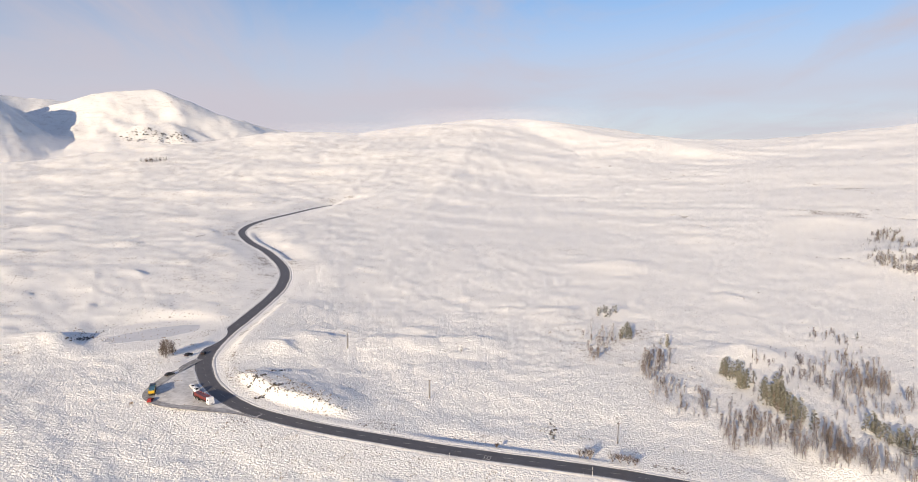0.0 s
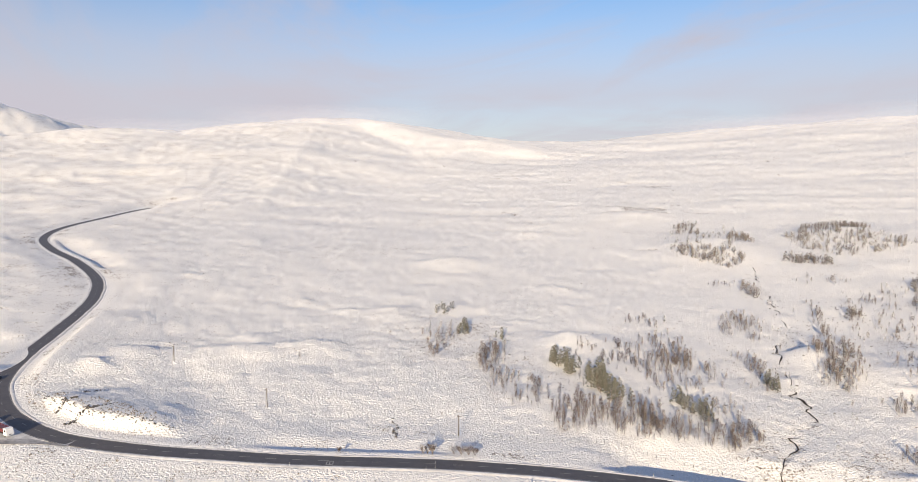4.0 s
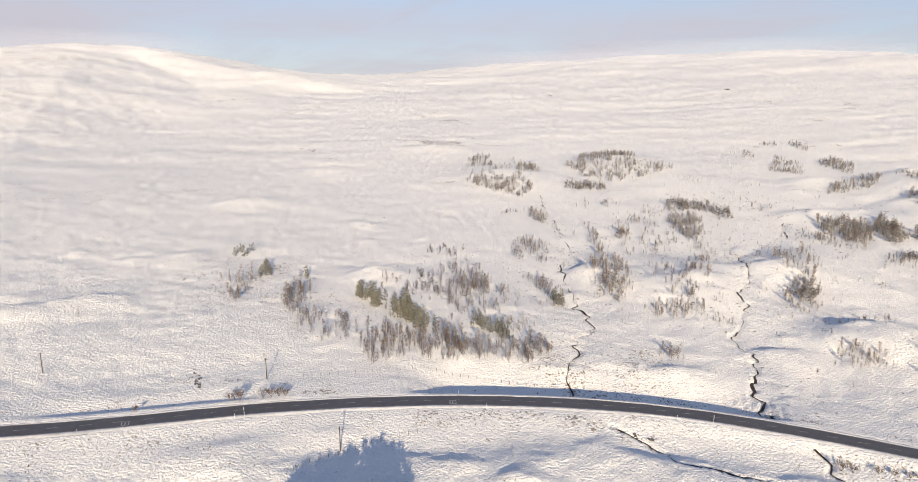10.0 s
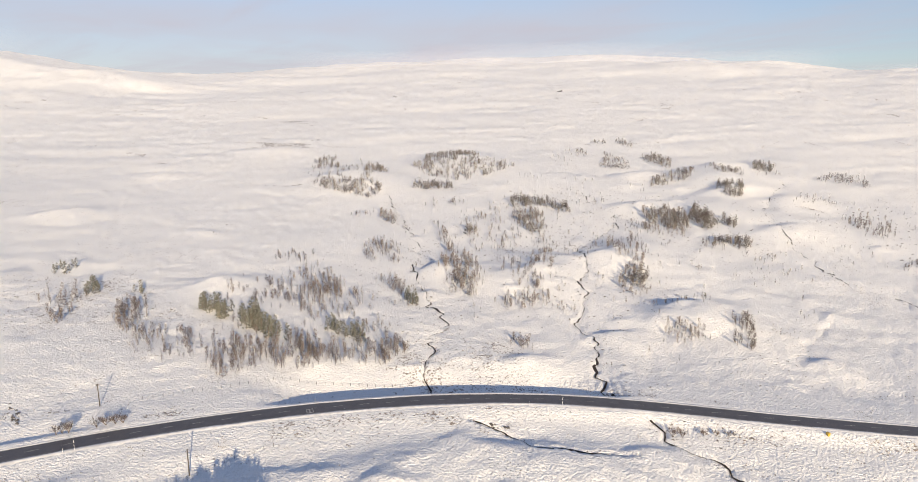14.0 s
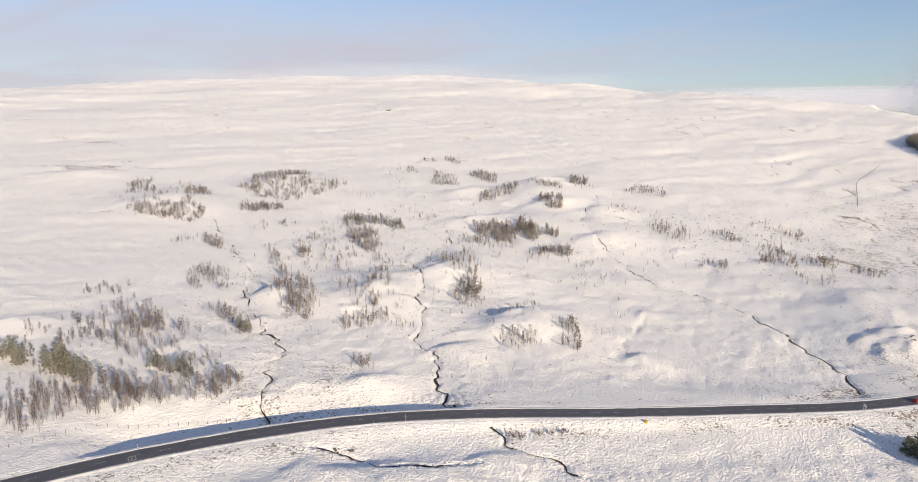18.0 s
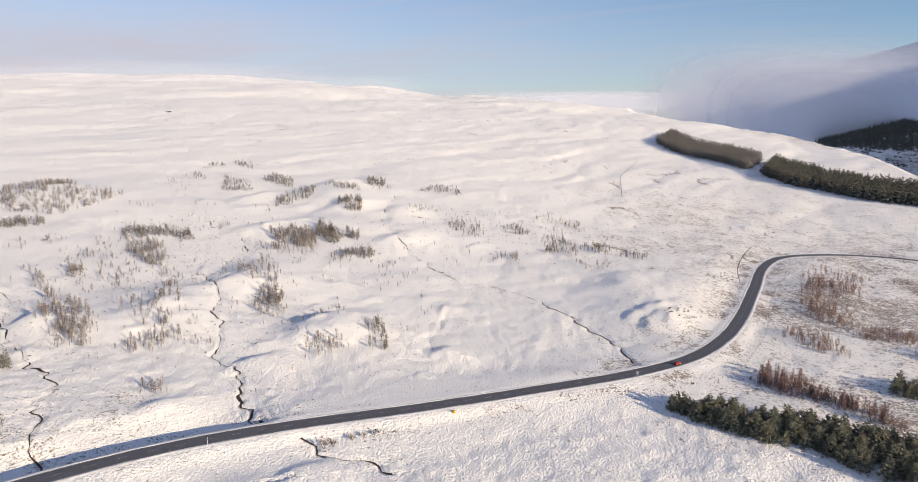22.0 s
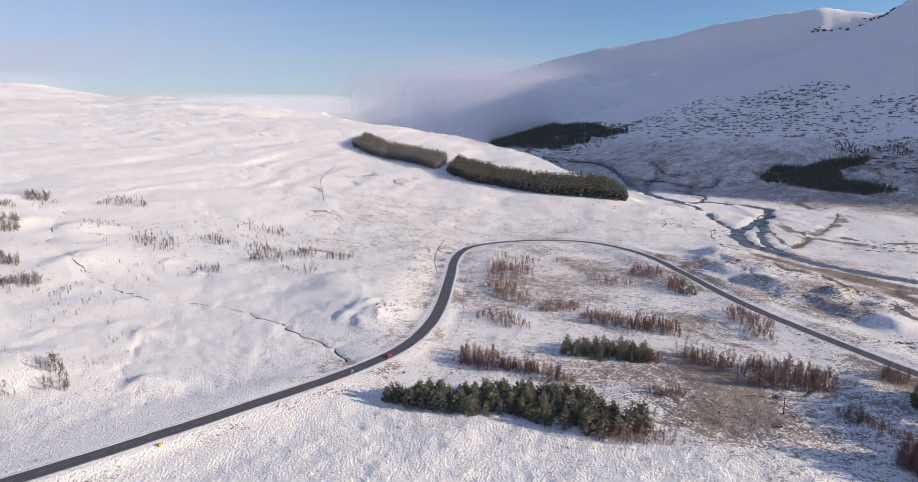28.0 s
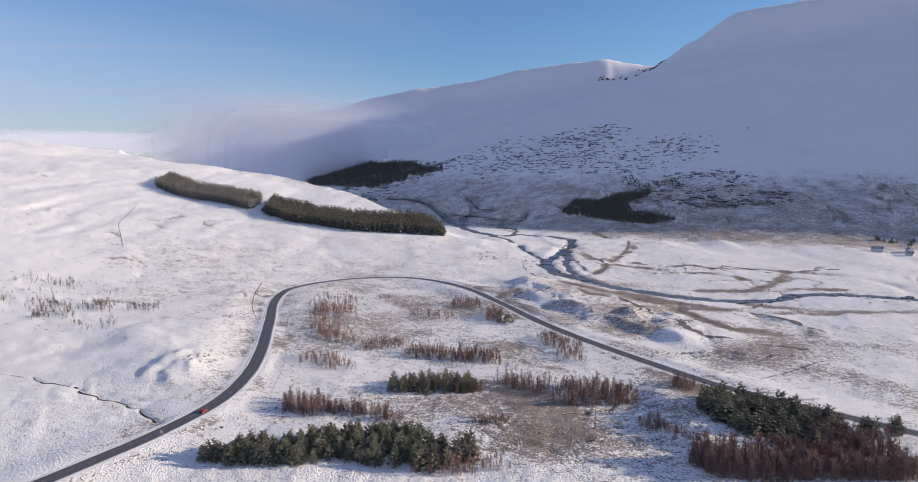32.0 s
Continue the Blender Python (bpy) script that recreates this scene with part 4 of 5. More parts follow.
wood("mixed", [382, 401, 443, 442, 405], [616, 589, 663, 688, 655], 85, 6.0)
wood("mixed", [337, 341, 350, 380, 383, 360, 353], [548, 502, 470, 490, 523, 530, 560], 186, 6.0)
wood("mixed", [387, 419, 450, 452], [534, 531, 580, 617], 93, 6.0)
wood("mixed", [355, 326, 339, 399, 462, 460, 405], [591, 528, 491, 507, 620, 688, 655], 62, 5.0)
wood("mixed", [479, 540, 590, 545, 565, 532, 483, 466, 460], [564, 606, 605, 513, 487, 474, 470, 477, 524], 526, 6.0)
wood("mixed", [401, 438, 456, 423], [476, 458, 480, 496], 116, 6.0)
wood("mixed", [317, 311, 331, 332], [417, 390, 412, 435], 45, 6.0)
wood("birch", [299, 321, 330, 311], [433, 422, 436, 446], 13, 4.4)
wood("birch", [256, 239, 249, 270, 282, 272], [358, 328, 314, 331, 354, 366], 70, 5.4)
wood("birch", [225, 213, 218, 232], [303, 267, 258, 290], 40, 5.4)
wood("hill_pine", [213, 207, 215, 219], [261, 245, 249, 262], 12, 6.0, True)
wood("mixed", [241, 245, 261, 273, 274, 256], [253, 241, 248, 264, 280, 270], 40, 7.0)
wood("birch", [281, 234, 244, 264, 297, 311], [308, 248, 238, 250, 292, 323], 120, 6.3)
wood("birch", [329, 297, 294, 331], [363, 324, 309, 353], 21, 7.1)
wood("birch", [251, 245, 261, 275, 266], [228, 216, 206, 211, 223], 55, 5.4)
wood("birch", [269, 261, 279, 305, 354, 344, 297], [242, 231, 217, 231, 275, 276, 249], 60, 5.4)
wood("mixed", [418, 450, 448, 465, 470, 455], [372, 353, 326, 344, 376, 395], 170, 6.0)
wood("mixed", [381, 376, 411, 436, 413], [329, 302, 322, 349, 361], 139, 6.0)
wood("birch", [403, 336, 364, 494, 468], [384, 298, 285, 389, 410], 70, 4.4)
wood("mixed", [331, 335, 350, 349], [335, 327, 340, 351], 21, 6.0)
wood("mixed", [480, 474, 479, 513, 518, 496], [276, 253, 238, 254, 281, 289], 232, 7.0)
wood("mixed", [504, 489, 513, 532, 536], [249, 226, 230, 252, 265], 153, 7.0)
wood("mixed", [515, 509, 525, 526], [232, 215, 220, 232], 39, 6.0)
wood("birch", [449, 439, 459, 482, 474], [269, 257, 231, 241, 268], 60, 6.3)
wood("mixed", [601, 621, 655, 687, 656, 627], [342, 332, 322, 341, 352, 355], 153, 6.0)
wood("mixed", [697, 685, 696, 727, 726], [337, 307, 290, 307, 336], 93, 5.0)
wood("mixed", [614, 603, 611, 642, 646], [280, 260, 253, 266, 294], 139, 6.0)
wood("mixed", [741, 748, 758, 793, 787], [300, 286, 279, 297, 318], 108, 6.0)
wood("birch", [715, 737, 761, 734], [288, 264, 276, 292], 16, 4.4)
wood("mixed", [646, 662, 712, 731], [434, 401, 438, 485], 139, 5.0)
wood("mixed", [685, 699, 737, 726], [497, 487, 518, 525], 36, 5.0)
wood("mixed", [778, 791, 809, 799], [540, 521, 538, 551], 27, 5.0)
wood("mixed", [808, 786, 810, 835], [520, 477, 493, 532], 55, 5.0)
wood("mixed", [728, 710, 699, 747, 775], [431, 400, 374, 399, 446], 116, 6.0)
wood("birch", [694, 597, 623, 736], [564, 455, 443, 533], 29, 3.6)
wood("birch", [389, 354, 369, 421, 421], [254, 226, 211, 244, 263], 64, 6.3)
wood("mixed", [336, 330, 348, 366, 356], [208, 194, 196, 209, 215], 55, 7.0)
wood("birch", [339, 302, 340, 368], [212, 182, 187, 206], 40, 5.4)
wood("birch", [442, 448, 464, 490, 472], [212, 200, 183, 192, 218], 60, 5.4)
wood("mixed", [458, 470, 488, 470], [209, 186, 197, 210], 62, 6.0)
wood("birch", [284, 275, 288, 296, 290], [154, 138, 127, 137, 150], 41, 5.4)
wood("birch", [311, 290, 291, 314, 326], [130, 118, 109, 118, 129], 60, 5.4)
wood("birch", [311, 316, 353, 340], [158, 143, 163, 171], 13, 4.4)
wood("birch", [211, 214, 221, 219], [187, 174, 179, 190], 17, 5.4)
wood("birch", [747, 768, 797, 782], [234, 195, 203, 235], 45, 5.4)
wood("birch", [620, 652, 678, 633], [213, 186, 197, 215], 25, 5.4)
wood("birch", [745, 749, 772, 766], [240, 185, 194, 236], 46, 6.0)
wood("birch", [601, 562, 583, 638, 624], [167, 130, 122, 139, 165], 80, 6.0)
wood("birch", [609, 596, 619, 638], [113, 82, 83, 105], 55, 6.0)
wood("birch", [594, 545, 541, 594, 614], [74, 61, 35, 42, 64], 120, 6.0)
wood("birch", [571, 553, 590, 598], [38, 12, 11, 33], 60, 6.0)
wood("birch", [559, 544, 578, 585], [3, -20, -19, -1], 34, 6.0)
wood("birch", [503, 508, 533, 526], [100, 78, 84, 99], 34, 5.0)
wood("birch", [681, 651, 690, 712], [95, 36, 36, 87], 60, 6.0)
wood("birch", [501, 498, 526, 517], [34, 8, 9, 34], 26, 5.0)
wood("birch", [708, 521, 481, 529, 600, 712], [228, 157, 78, -21, -19, 87], 130, 4.0)
wood("birch", [63, 67, 82, 91, 93, 77], [349, 321, 347, 353, 377, 385], 45, 6.3, True)
wood("hill_pine", [85, 97, 99, 91], [409, 401, 413, 422], 9, 6.0, True)
wood("hill_pine", [88, 95, 100, 96], [360, 359, 374, 380], 12, 6.0, True)
wood("birch", [86, 86, 101, 108, 99], [312, 292, 309, 331, 338], 60, 7.1, True)
wood("hill_pine", [107, 112, 115, 111], [348, 345, 355, 358], 4, 6.0, True)
wood("birch", [90, 79, 95, 114, 108], [299, 273, 250, 243, 283], 75, 5.4)
wood("hill_pine", [123, 125, 132, 132], [307, 284, 286, 305], 22, 7.5, True)
wood("hill_pine", [125, 127, 133, 140, 139, 142, 133], [284, 256, 240, 248, 264, 284, 293], 42, 8.0, True)
wood("birch", [132, 134, 142, 139], [236, 220, 230, 244], 36, 7.1, True)
wood("hill_pine", [154, 157, 160, 165, 164, 160], [247, 233, 220, 228, 244, 251], 26, 6.0, True)
wood("birch", [99, 96, 111, 134, 155, 164, 158, 131, 117], [248, 227, 226, 213, 202, 205, 218, 235, 255], 130, 6.3, True)
wood("birch", [99, 97, 111, 135, 157, 166, 161, 135, 119], [251, 228, 226, 214, 204, 207, 221, 241, 260], 110, 6.3)
wood("birch", [175, 202, 195, 187, 171, 162, 154, 147, 136], [333, 331, 283, 252, 211, 241, 275, 296, 287], 152, 6.3)
wood("birch", [193, 210, 221, 205], [367, 349, 375, 380], 29, 4.4)
wood("birch", [179, 184, 197, 194], [294, 278, 293, 315], 21, 7.1)
wood("birch", [155, 155, 170, 173], [214, 202, 205, 217], 40, 5.4)
wood("birch", [91, 120, 186, 222, 202, 170, 147, 94, 78], [301, 304, 357, 348, 272, 205, 199, 226, 262], 110, 5.0)
wood("birch", [252, 420, 498, 625, 320, 221, 192], [379, 394, 359, 357, 178, 205, 259], 200, 4.2)
wood("birch", [402, 507, 554, 385, 274, 220], [272, 185, 139, 91, 105, 140], 110, 3.6)
wood("pine", [270, 258, 248, 240, 231, 222, 222, 234, 251, 260, 268, 270, 272], [-20, -34, -51, -73, -85, -94, -101, -112, -103, -90, -71, -51, -26], 150, 6.9, True)
wood("pine", [224, 216, 221, 231, 240], [-92, -105, -118, -122, -112], 24, 8.0)
wood("pine", [271, 259, 251, 242, 232, 223, 224, 236, 258, 267, 273, 272, 275], [-20, -34, -52, -74, -85, -94, -102, -113, -106, -93, -72, -51, -27], 330, 6.5)
wood("pine", [321, 307, 302, 296, 309, 328, 333], [-118, -126, -144, -161, -172, -160, -128], 80, 6.0)
wood("pine", [270, 258, 248, 266, 272], [-20, -34, -51, -55, -26], 100, 6.5)
wood("red", [222, 212, 214, 226, 236], [-91, -103, -115, -124, -113], 102, 6.0)
wood("red", [212, 209, 201, 218, 227], [-103, -121, -128, -126, -120], 57, 4.0)
wood("pine", [317, 306, 300, 295, 305, 321, 328], [-117, -125, -143, -161, -170, -156, -126], 60, 6.0, True)
wood("red", [331, 330, 313, 304, 294, 302], [-122, -143, -160, -168, -162, -137], 119, 6.0)
wood("red", [310, 297, 314, 331, 323], [-61, -77, -84, -72, -65], 75, 7.0, True)
wood("red", [300, 287, 273, 291, 312], [-77, -94, -109, -107, -83], 161, 6.0)
wood("red", [389, 369, 361, 379, 404], [-87, -99, -116, -118, -97], 102, 5.0)
wood("red", [490, 432, 413, 447, 479, 486, 525, 546], [-117, -112, -131, -140, -129, -157, -167, -142], 221, 7.0)
wood("red", [535, 532, 578, 586], [-129, -174, -184, -152], 51, 6.0)
wood("red", [396, 391, 414, 421], [-124, -156, -166, -142], 136, 4.0)
wood("red", [374, 357, 335, 330, 354, 382, 389], [-149, -170, -190, -195, -205, -181, -160], 289, 6.0)
wood("red", [308, 282, 259, 252, 243, 257, 276, 291, 307], [-171, -184, -186, -198, -220, -234, -227, -208, -185], 323, 7.0)
wood("red", [379, 327, 312, 341, 379], [-250, -233, -243, -261, -265], 119, 6.0)
wood("pine", [428, 415, 437, 448], [-247, -254, -266, -262], 16, 6.0)
wood("red", [440, 423, 451, 471], [-243, -249, -265, -266], 68, 6.0)
wood("red", [502, 472, 498, 529], [-244, -260, -270, -259], 74, 6.0)
wood("red", [473, 442, 469, 491], [-193, -227, -238, -204], 51, 5.0)
wood("red", [252, 242, 252, 261], [-251, -257, -270, -263], 51, 6.0)
wood("red", [255, 245, 255, 263], [-134, -149, -155, -140], 68, 4.0)
wood("red", [220, 193, 197, 223], [-201, -203, -207, -210], 61, 4.0)
wood("red", [445, 361, 303, 333, 382], [-164, -213, -201, -181, -133], 119, 3.0)
wood("pine", [216, 197, 179, 165, 165, 174, 193, 214, 231], [-231, -228, -228, -241, -254, -276, -279, -274, -262], 300, 9.0)
wood("red", [165, 151, 141, 153, 173, 183], [-241, -256, -262, -279, -278, -273], 160, 10.0)
wood("red", [181, 165, 158, 139, 133, 142, 158, 171, 186], [-189, -191, -204, -244, -259, -273, -245, -220, -198], 620, 9.0)
wood("red", [224, 191, 192, 225], [-203, -203, -207, -212], 26, 5.0)
# thin scatter between the woods, and single trees far off
birch_clump(258, 338, 13, 31, 37, 24, 5.0)
birch_clump(362, 339, 22, 45, 47, 40, 5.0)
birch_clump(307, 260, 16, 38, 50, 30, 5.0)
birch_clump(183, 300, 23, 49, 31, 30, 5.0)
birch_clump(343, 304, 16, 48, 48, 30, 5.0)
birch_clump(356, 273, 16, 47, 52, 24, 5.0)
birch_clump(392, 409, 39, 28, 44, 24, 5.0)
birch_clump(450, 162, 25, 40, 70, 30, 4.0)
birch_clump(494, 389, 65, 71, 52, 30, 5.0)
hill_pine_clump(222, 361, 1, 2, 32, 1, 5.1, True)
hill_pine_clump(352, 162, 1, 2, 65, 2, 5.1, True)
birch_clump(0, 329, 2, 2, 0, 3, 5.0, True)
birch_clump(779, -683, 4, 11, 131, 16, 7.0)
birch_clump(849, -701, 9, 26, 130, 6, 6.0)
birch_clump(559, -190, 18, 11, 109, 22, 5.0)
pine_clump(584, -1031, 31, 26, 150, 14, 9.0)
pine_clump(162, -289, 9, 10, 151, 19, 8.0)
mixed_clump(-744, 1662, 41, 8, -24, 52, 9.0)
bare_clump(-140, 309, 5, 4, -24, 5, 9.5, True)


# ---- plantations, scrub and mist ----
def belt(xs, ys, deep, gap, h, name, kind, lean=(0.94, -0.34)):
    """A planted block behind a front line, in loose rows."""
    lx, ly = smooth_line(xs, ys, gap)
    at = []
    for x, y in zip(lx, ly):
        for r in np.arange(0, deep * plant.uniform(.9, 1.05), gap):
            at.append((x + lean[0] * r + plant.gauss(0, 1.6), y + lean[1] * r + plant.gauss(0, 1.6)))
    at = np.array(at)
    pick = {"spruce": lambda: plant.choice(("spruce", "spruce", "spruce", "far_red")) if plant.random() < .3 else "spruce"}.get(kind, lambda: kind)
    return stand(name, pick, at, [h * plant.uniform(.88, 1.06) for i in at], WOOD_LABEL[kind])


belt([1400, 1290, 1205, 1112], [-56, -86, -142, -186], 110, 5.6, 17, "conifer_plantation", "frosted")
belt([1086, 1030, 990], [-200, -216, -242], 115, 5.0, 18, "conifer_plantation", "spruce")
belt([984, 926, 880, 852], [-248, -294, -360, -408], 115, 5.0, 17, "conifer_plantation", "spruce", (0.97, -0.2))


def block(xs, ys, gap, h, label):
    """A planted wood inside an outline on the plan."""
    px, py = np.meshgrid(np.arange(min(xs), max(xs), gap), np.arange(min(ys), max(ys), gap))
    at = np.stack([px.ravel(), py.ravel()], 1) + np.array([(plant.gauss(0, gap * .3), plant.gauss(0, gap * .3)) for i in range(px.size)])
    inside = np.zeros(len(at), bool)
    for i in range(len(xs)):
        x0, y0, x1, y1 = xs[i - 1], ys[i - 1], xs[i], ys[i]
        if y0 != y1:
            cross = x0 + (at[:, 1] - y0) * (x1 - x0) / (y1 - y0)
            inside ^= ((y0 > at[:, 1]) != (y1 > at[:, 1])) & (at[:, 0] < cross)
    at = at[inside]
    stand("conifer_plantation", lambda: "spruce", at, [h * plant.uniform(.75, 1.15) for i in at], label)


block([1068, 1089, 1045, 1045, 997, 985, 993, 958, 928, 866, 895, 957], [-763, -813, -833, -873, -926, -908, -863, -842, -854, -868, -825, -796], 3.6, 10, "angular plantation of dark conifers at the foot of the shaded mountain")
block([1101, 1077, 1036, 1015, 1012, 1063], [-939, -949, -947, -950, -930, -912], 6.5, 7, "ragged copse of dark conifers on the shaded slope")
block([1020, 1004, 959, 949], [-950, -986, -976, -958], 6.5, 7, "ragged copse of dark conifers on the shaded slope")
block([2373, 2121, 1904, 1711, 1691, 1814, 1786, 1819, 2100], [-564, -748, -810, -814, -794, -749, -727, -641, -520], 7.0, 15, "broad dark conifer forest across the mouth of the glen")


def scrub(x, y, across, along_, turn, n, size, label, mat=None):
    """Heather and juniper that stand dark out of the snow."""
    at = spots(x, y, across, along_, turn, n)
    zs = ground_height(at[:, 0], at[:, 1])
    s = Shape()
    for (px, py), z in zip(at, zs):
        r = size * plant.uniform(.3, 1.1)
        for k in range(3):
            s.clump((px + plant.gauss(0, r * .8), py + plant.gauss(0, r * .5), z + r * .12), r * plant.uniform(.5, 1), .45, plant)
    tagged(new("scrub", s.mesh("scrub", mat or HEATH)), label, "scrub", kind="stuff")


HEATH = leaf_material("heather", (0.035, 0.03, 0.026), (0.085, 0.07, 0.055), 0.9, 0.25)
HILL_HEATH = leaf_material("hillside_heather", (0.07, 0.055, 0.045), (0.19, 0.15, 0.12), 0.9, 0.4)
# paler than HEATH: frost, plus distance haze put into the colour
FAR_SCRUB = leaf_material("frosted_hazy_juniper", (0.09, 0.09, 0.088), (0.20, 0.2, 0.195), 0.9, 0.5)
for x, y, across, along_, n, size in ((1700, -880, 170, 120, 300, 4.5), (1420, -960, 190, 130, 460, 4.5), (1180, -1010, 190, 100, 460, 4), (960, -985, 120, 66, 260, 4),
                                      (880, -950, 60, 26, 60, 8), (820, -1030, 60, 30, 60, 6), (1350, -860, 140, 46, 120, 3.5), (1900, -700, 200, 120, 260, 7), (1780, -600, 120, 60, 120, 6)):
    scrub(x, y, across, along_, 125, n, size, "dark scrub scattered over the shaded snowy slope", FAR_SCRUB)
for x, y, across, along_, n, size in ((300, -310, 60, 10, 120, .9), (380, -345, 60, 26, 150, 1.0), (470, -345, 60, 30, 130, 1.1), (240, -140, 40, 22, 160, .5), (215, -180, 30, 20, 90, .5),
                                      (700, -440, 80, 40, 70, 1.6), (560, -560, 60, 30, 60, 1.6), (330, -600, 50, 20, 40, 1.6), (527, -74, 12, 16, 60, .7)):
    scrub(x, y, across, along_, 120, n, size, "brown heather breaking through thin snow")

for x, y, across, along_, n, size in ((330, 270, 90, 110, 420, .55), (480, 280, 110, 110, 360, .7), (180, 270, 70, 80, 260, .45), (620, 90, 110, 110, 300, .8), (800, -60, 130, 120, 300, 1.0), (260, 130, 60, 70, 160, .45)):
    scrub(x, y, across, along_, 45, n, size, "heather tips scattered over the snowy hillside", HILL_HEATH)


def tufts(x, y, across, along_, turn, n, h, label):
    """Stalks of dead grass and rushes."""
    at = spots(x, y, across, along_, turn, n)
    zs = ground_height(at[:, 0], at[:, 1])
    s = Shape()
    for (px, py), z in zip(at, zs):
        for k in range(7):
            s.blade((px + plant.gauss(0, .15), py + plant.gauss(0, .15), z - .05), (plant.gauss(0, .5), plant.gauss(0, .5), 1), h * plant.uniform(.5, 1.2), .05)
    tagged(new("grass_tufts", s.mesh("grass_tufts", GRASS)), label, "grass", kind="stuff")


GRASS = leaf_material("dead_grass", (0.12, 0.085, 0.05), (0.34, 0.26, 0.16))
for s0 in range(300, 1500, 24):
    x, y, z, a = on_road(s0, -plant.uniform(9, 13))
    tufts(x, y, 14, 3, 90 - math.degrees(a), 16, .5, "dead grass tips along the snowy verge")
for x, y, across, along_, n in ((-75, 272, 16, 8, 130), (-100, 290, 14, 6, 80), (-60, 262, 12, 6, 80), (-160, 345, 22, 14, 60), (-190, 338, 20, 6, 50), (35, 242, 14, 4, 40), (152, 138, 8, 5, 30), (120, 152, 50, 18, 70),
                                (180, 60, 40, 20, 60), (-60, 215, 50, 12, 90), (20, 195, 50, 10, 80), (300, 60, 60, 30, 90), (330, 110, 40, 20, 80), (420, 140, 60, 40, 100)):
    tufts(x, y, across, along_, 30, n, .55, "dead grass and rushes poking out of the snow")


def shrub(x, y, h, wide):
    """A round leafless bush of many shoots."""
    r = random.Random(int(x * 7 + y))
    t = thing("shrub", pose(x, y, ground_at(x, y) - .05, 0, 0, r.uniform(0, 360)), "leafless brown bush beside the road", "bush", "roadside bushes")
    stems, shoots = Shape(), Shape()
    for i in range(16):
        a = r.uniform(0, 6.3)
        e = Vector((math.cos(a) * wide * r.uniform(.2, 1), math.sin(a) * wide * r.uniform(.2, 1), h * r.uniform(.5, .85)))
        stems.tube((0, 0, 0), e, .03, .012, 3)
        for k in range(11):
            shoots.blade(e * r.uniform(.45, 1), (r.gauss(0, .5) + e.x * .3, r.gauss(0, .5) + e.y * .3, 1), h * r.uniform(.25, .5), .03)
    part("stems", stems, BARK, t), part("shoots", shoots, BIRCH_TWIG, t)


for x, y, h, w in ((43, 218, 4.6, 1.9), (44.5, 217.0, 4.0, 1.8), (41.5, 218.5, 3.4, 1.7), (52, 216, 3.4, 2.0), (54.5, 215.3, 3.8, 2.2), (57, 214.4, 3.4, 2.0), (59, 213.6, 2.8, 1.7), (13, 224.5, 1.8, 1.2), (195, 97, 3.6, 2.0), (197, 94.5, 3.2, 1.8), (203, 90, 2.3, 1.7), (206, 87, 2.2, 1.6), (209, 84, 2.0, 1.5),
                   (211, 83, 1.6, 1.2), (317, -60, 1.8, 1.2), (300, -33, 1.5, 1.0)):
    shrub(x, y, h, w)

# grove below the hovering point, whose shadow falls towards the road
grove = np.array([(42 + plant.uniform(-16, 16), 119 + plant.uniform(-16, 11)) for i in range(260)])
stand("pine_wood", lambda: "far_pine", grove, [plant.uniform(13.5, 15.5) for i in grove], "dense grove of dark green pines on snow")


def mist_material(name, amount, colour):
    m = bpy.data.materials.new(name)
    m.use_nodes = True
    n, l = m.node_tree.nodes, m.node_tree.links
    n.clear()
    out, mixer, clear = n.new("ShaderNodeOutputMaterial"), n.new("ShaderNodeMixShader"), n.new("ShaderNodeBsdfTransparent")
    soft = n.new("ShaderNodeBsdfTranslucent")
    face = n.new("ShaderNodeBsdfDiffuse")
    both = n.new("ShaderNodeMixShader")
    soft.inputs[0].default_value = face.inputs[0].default_value = (*colour, 1)
    tc = n.new("ShaderNodeTexCoord").outputs["Object"]
    edge = attribute(n, "dense")
    puff = noise_node(n, l, 0.003, 2, 0.4, tc, 0.0)
    f = maths(n, l, "MULTIPLY", edge, maths(n, l, "ADD", maths(n, l, "MULTIPLY", puff, 0.5), 0.6), True)
    l.new(maths(n, l, "MULTIPLY", f, amount), mixer.inputs[0])
    l.new(face.outputs[0], both.inputs[1]), l.new(soft.outputs[0], both.inputs[2])
    l.new(clear.outputs[0], mixer.inputs[1]), l.new(both.outputs[0], mixer.inputs[2]), l.new(mixer.outputs[0], out.inputs[0])
    return m


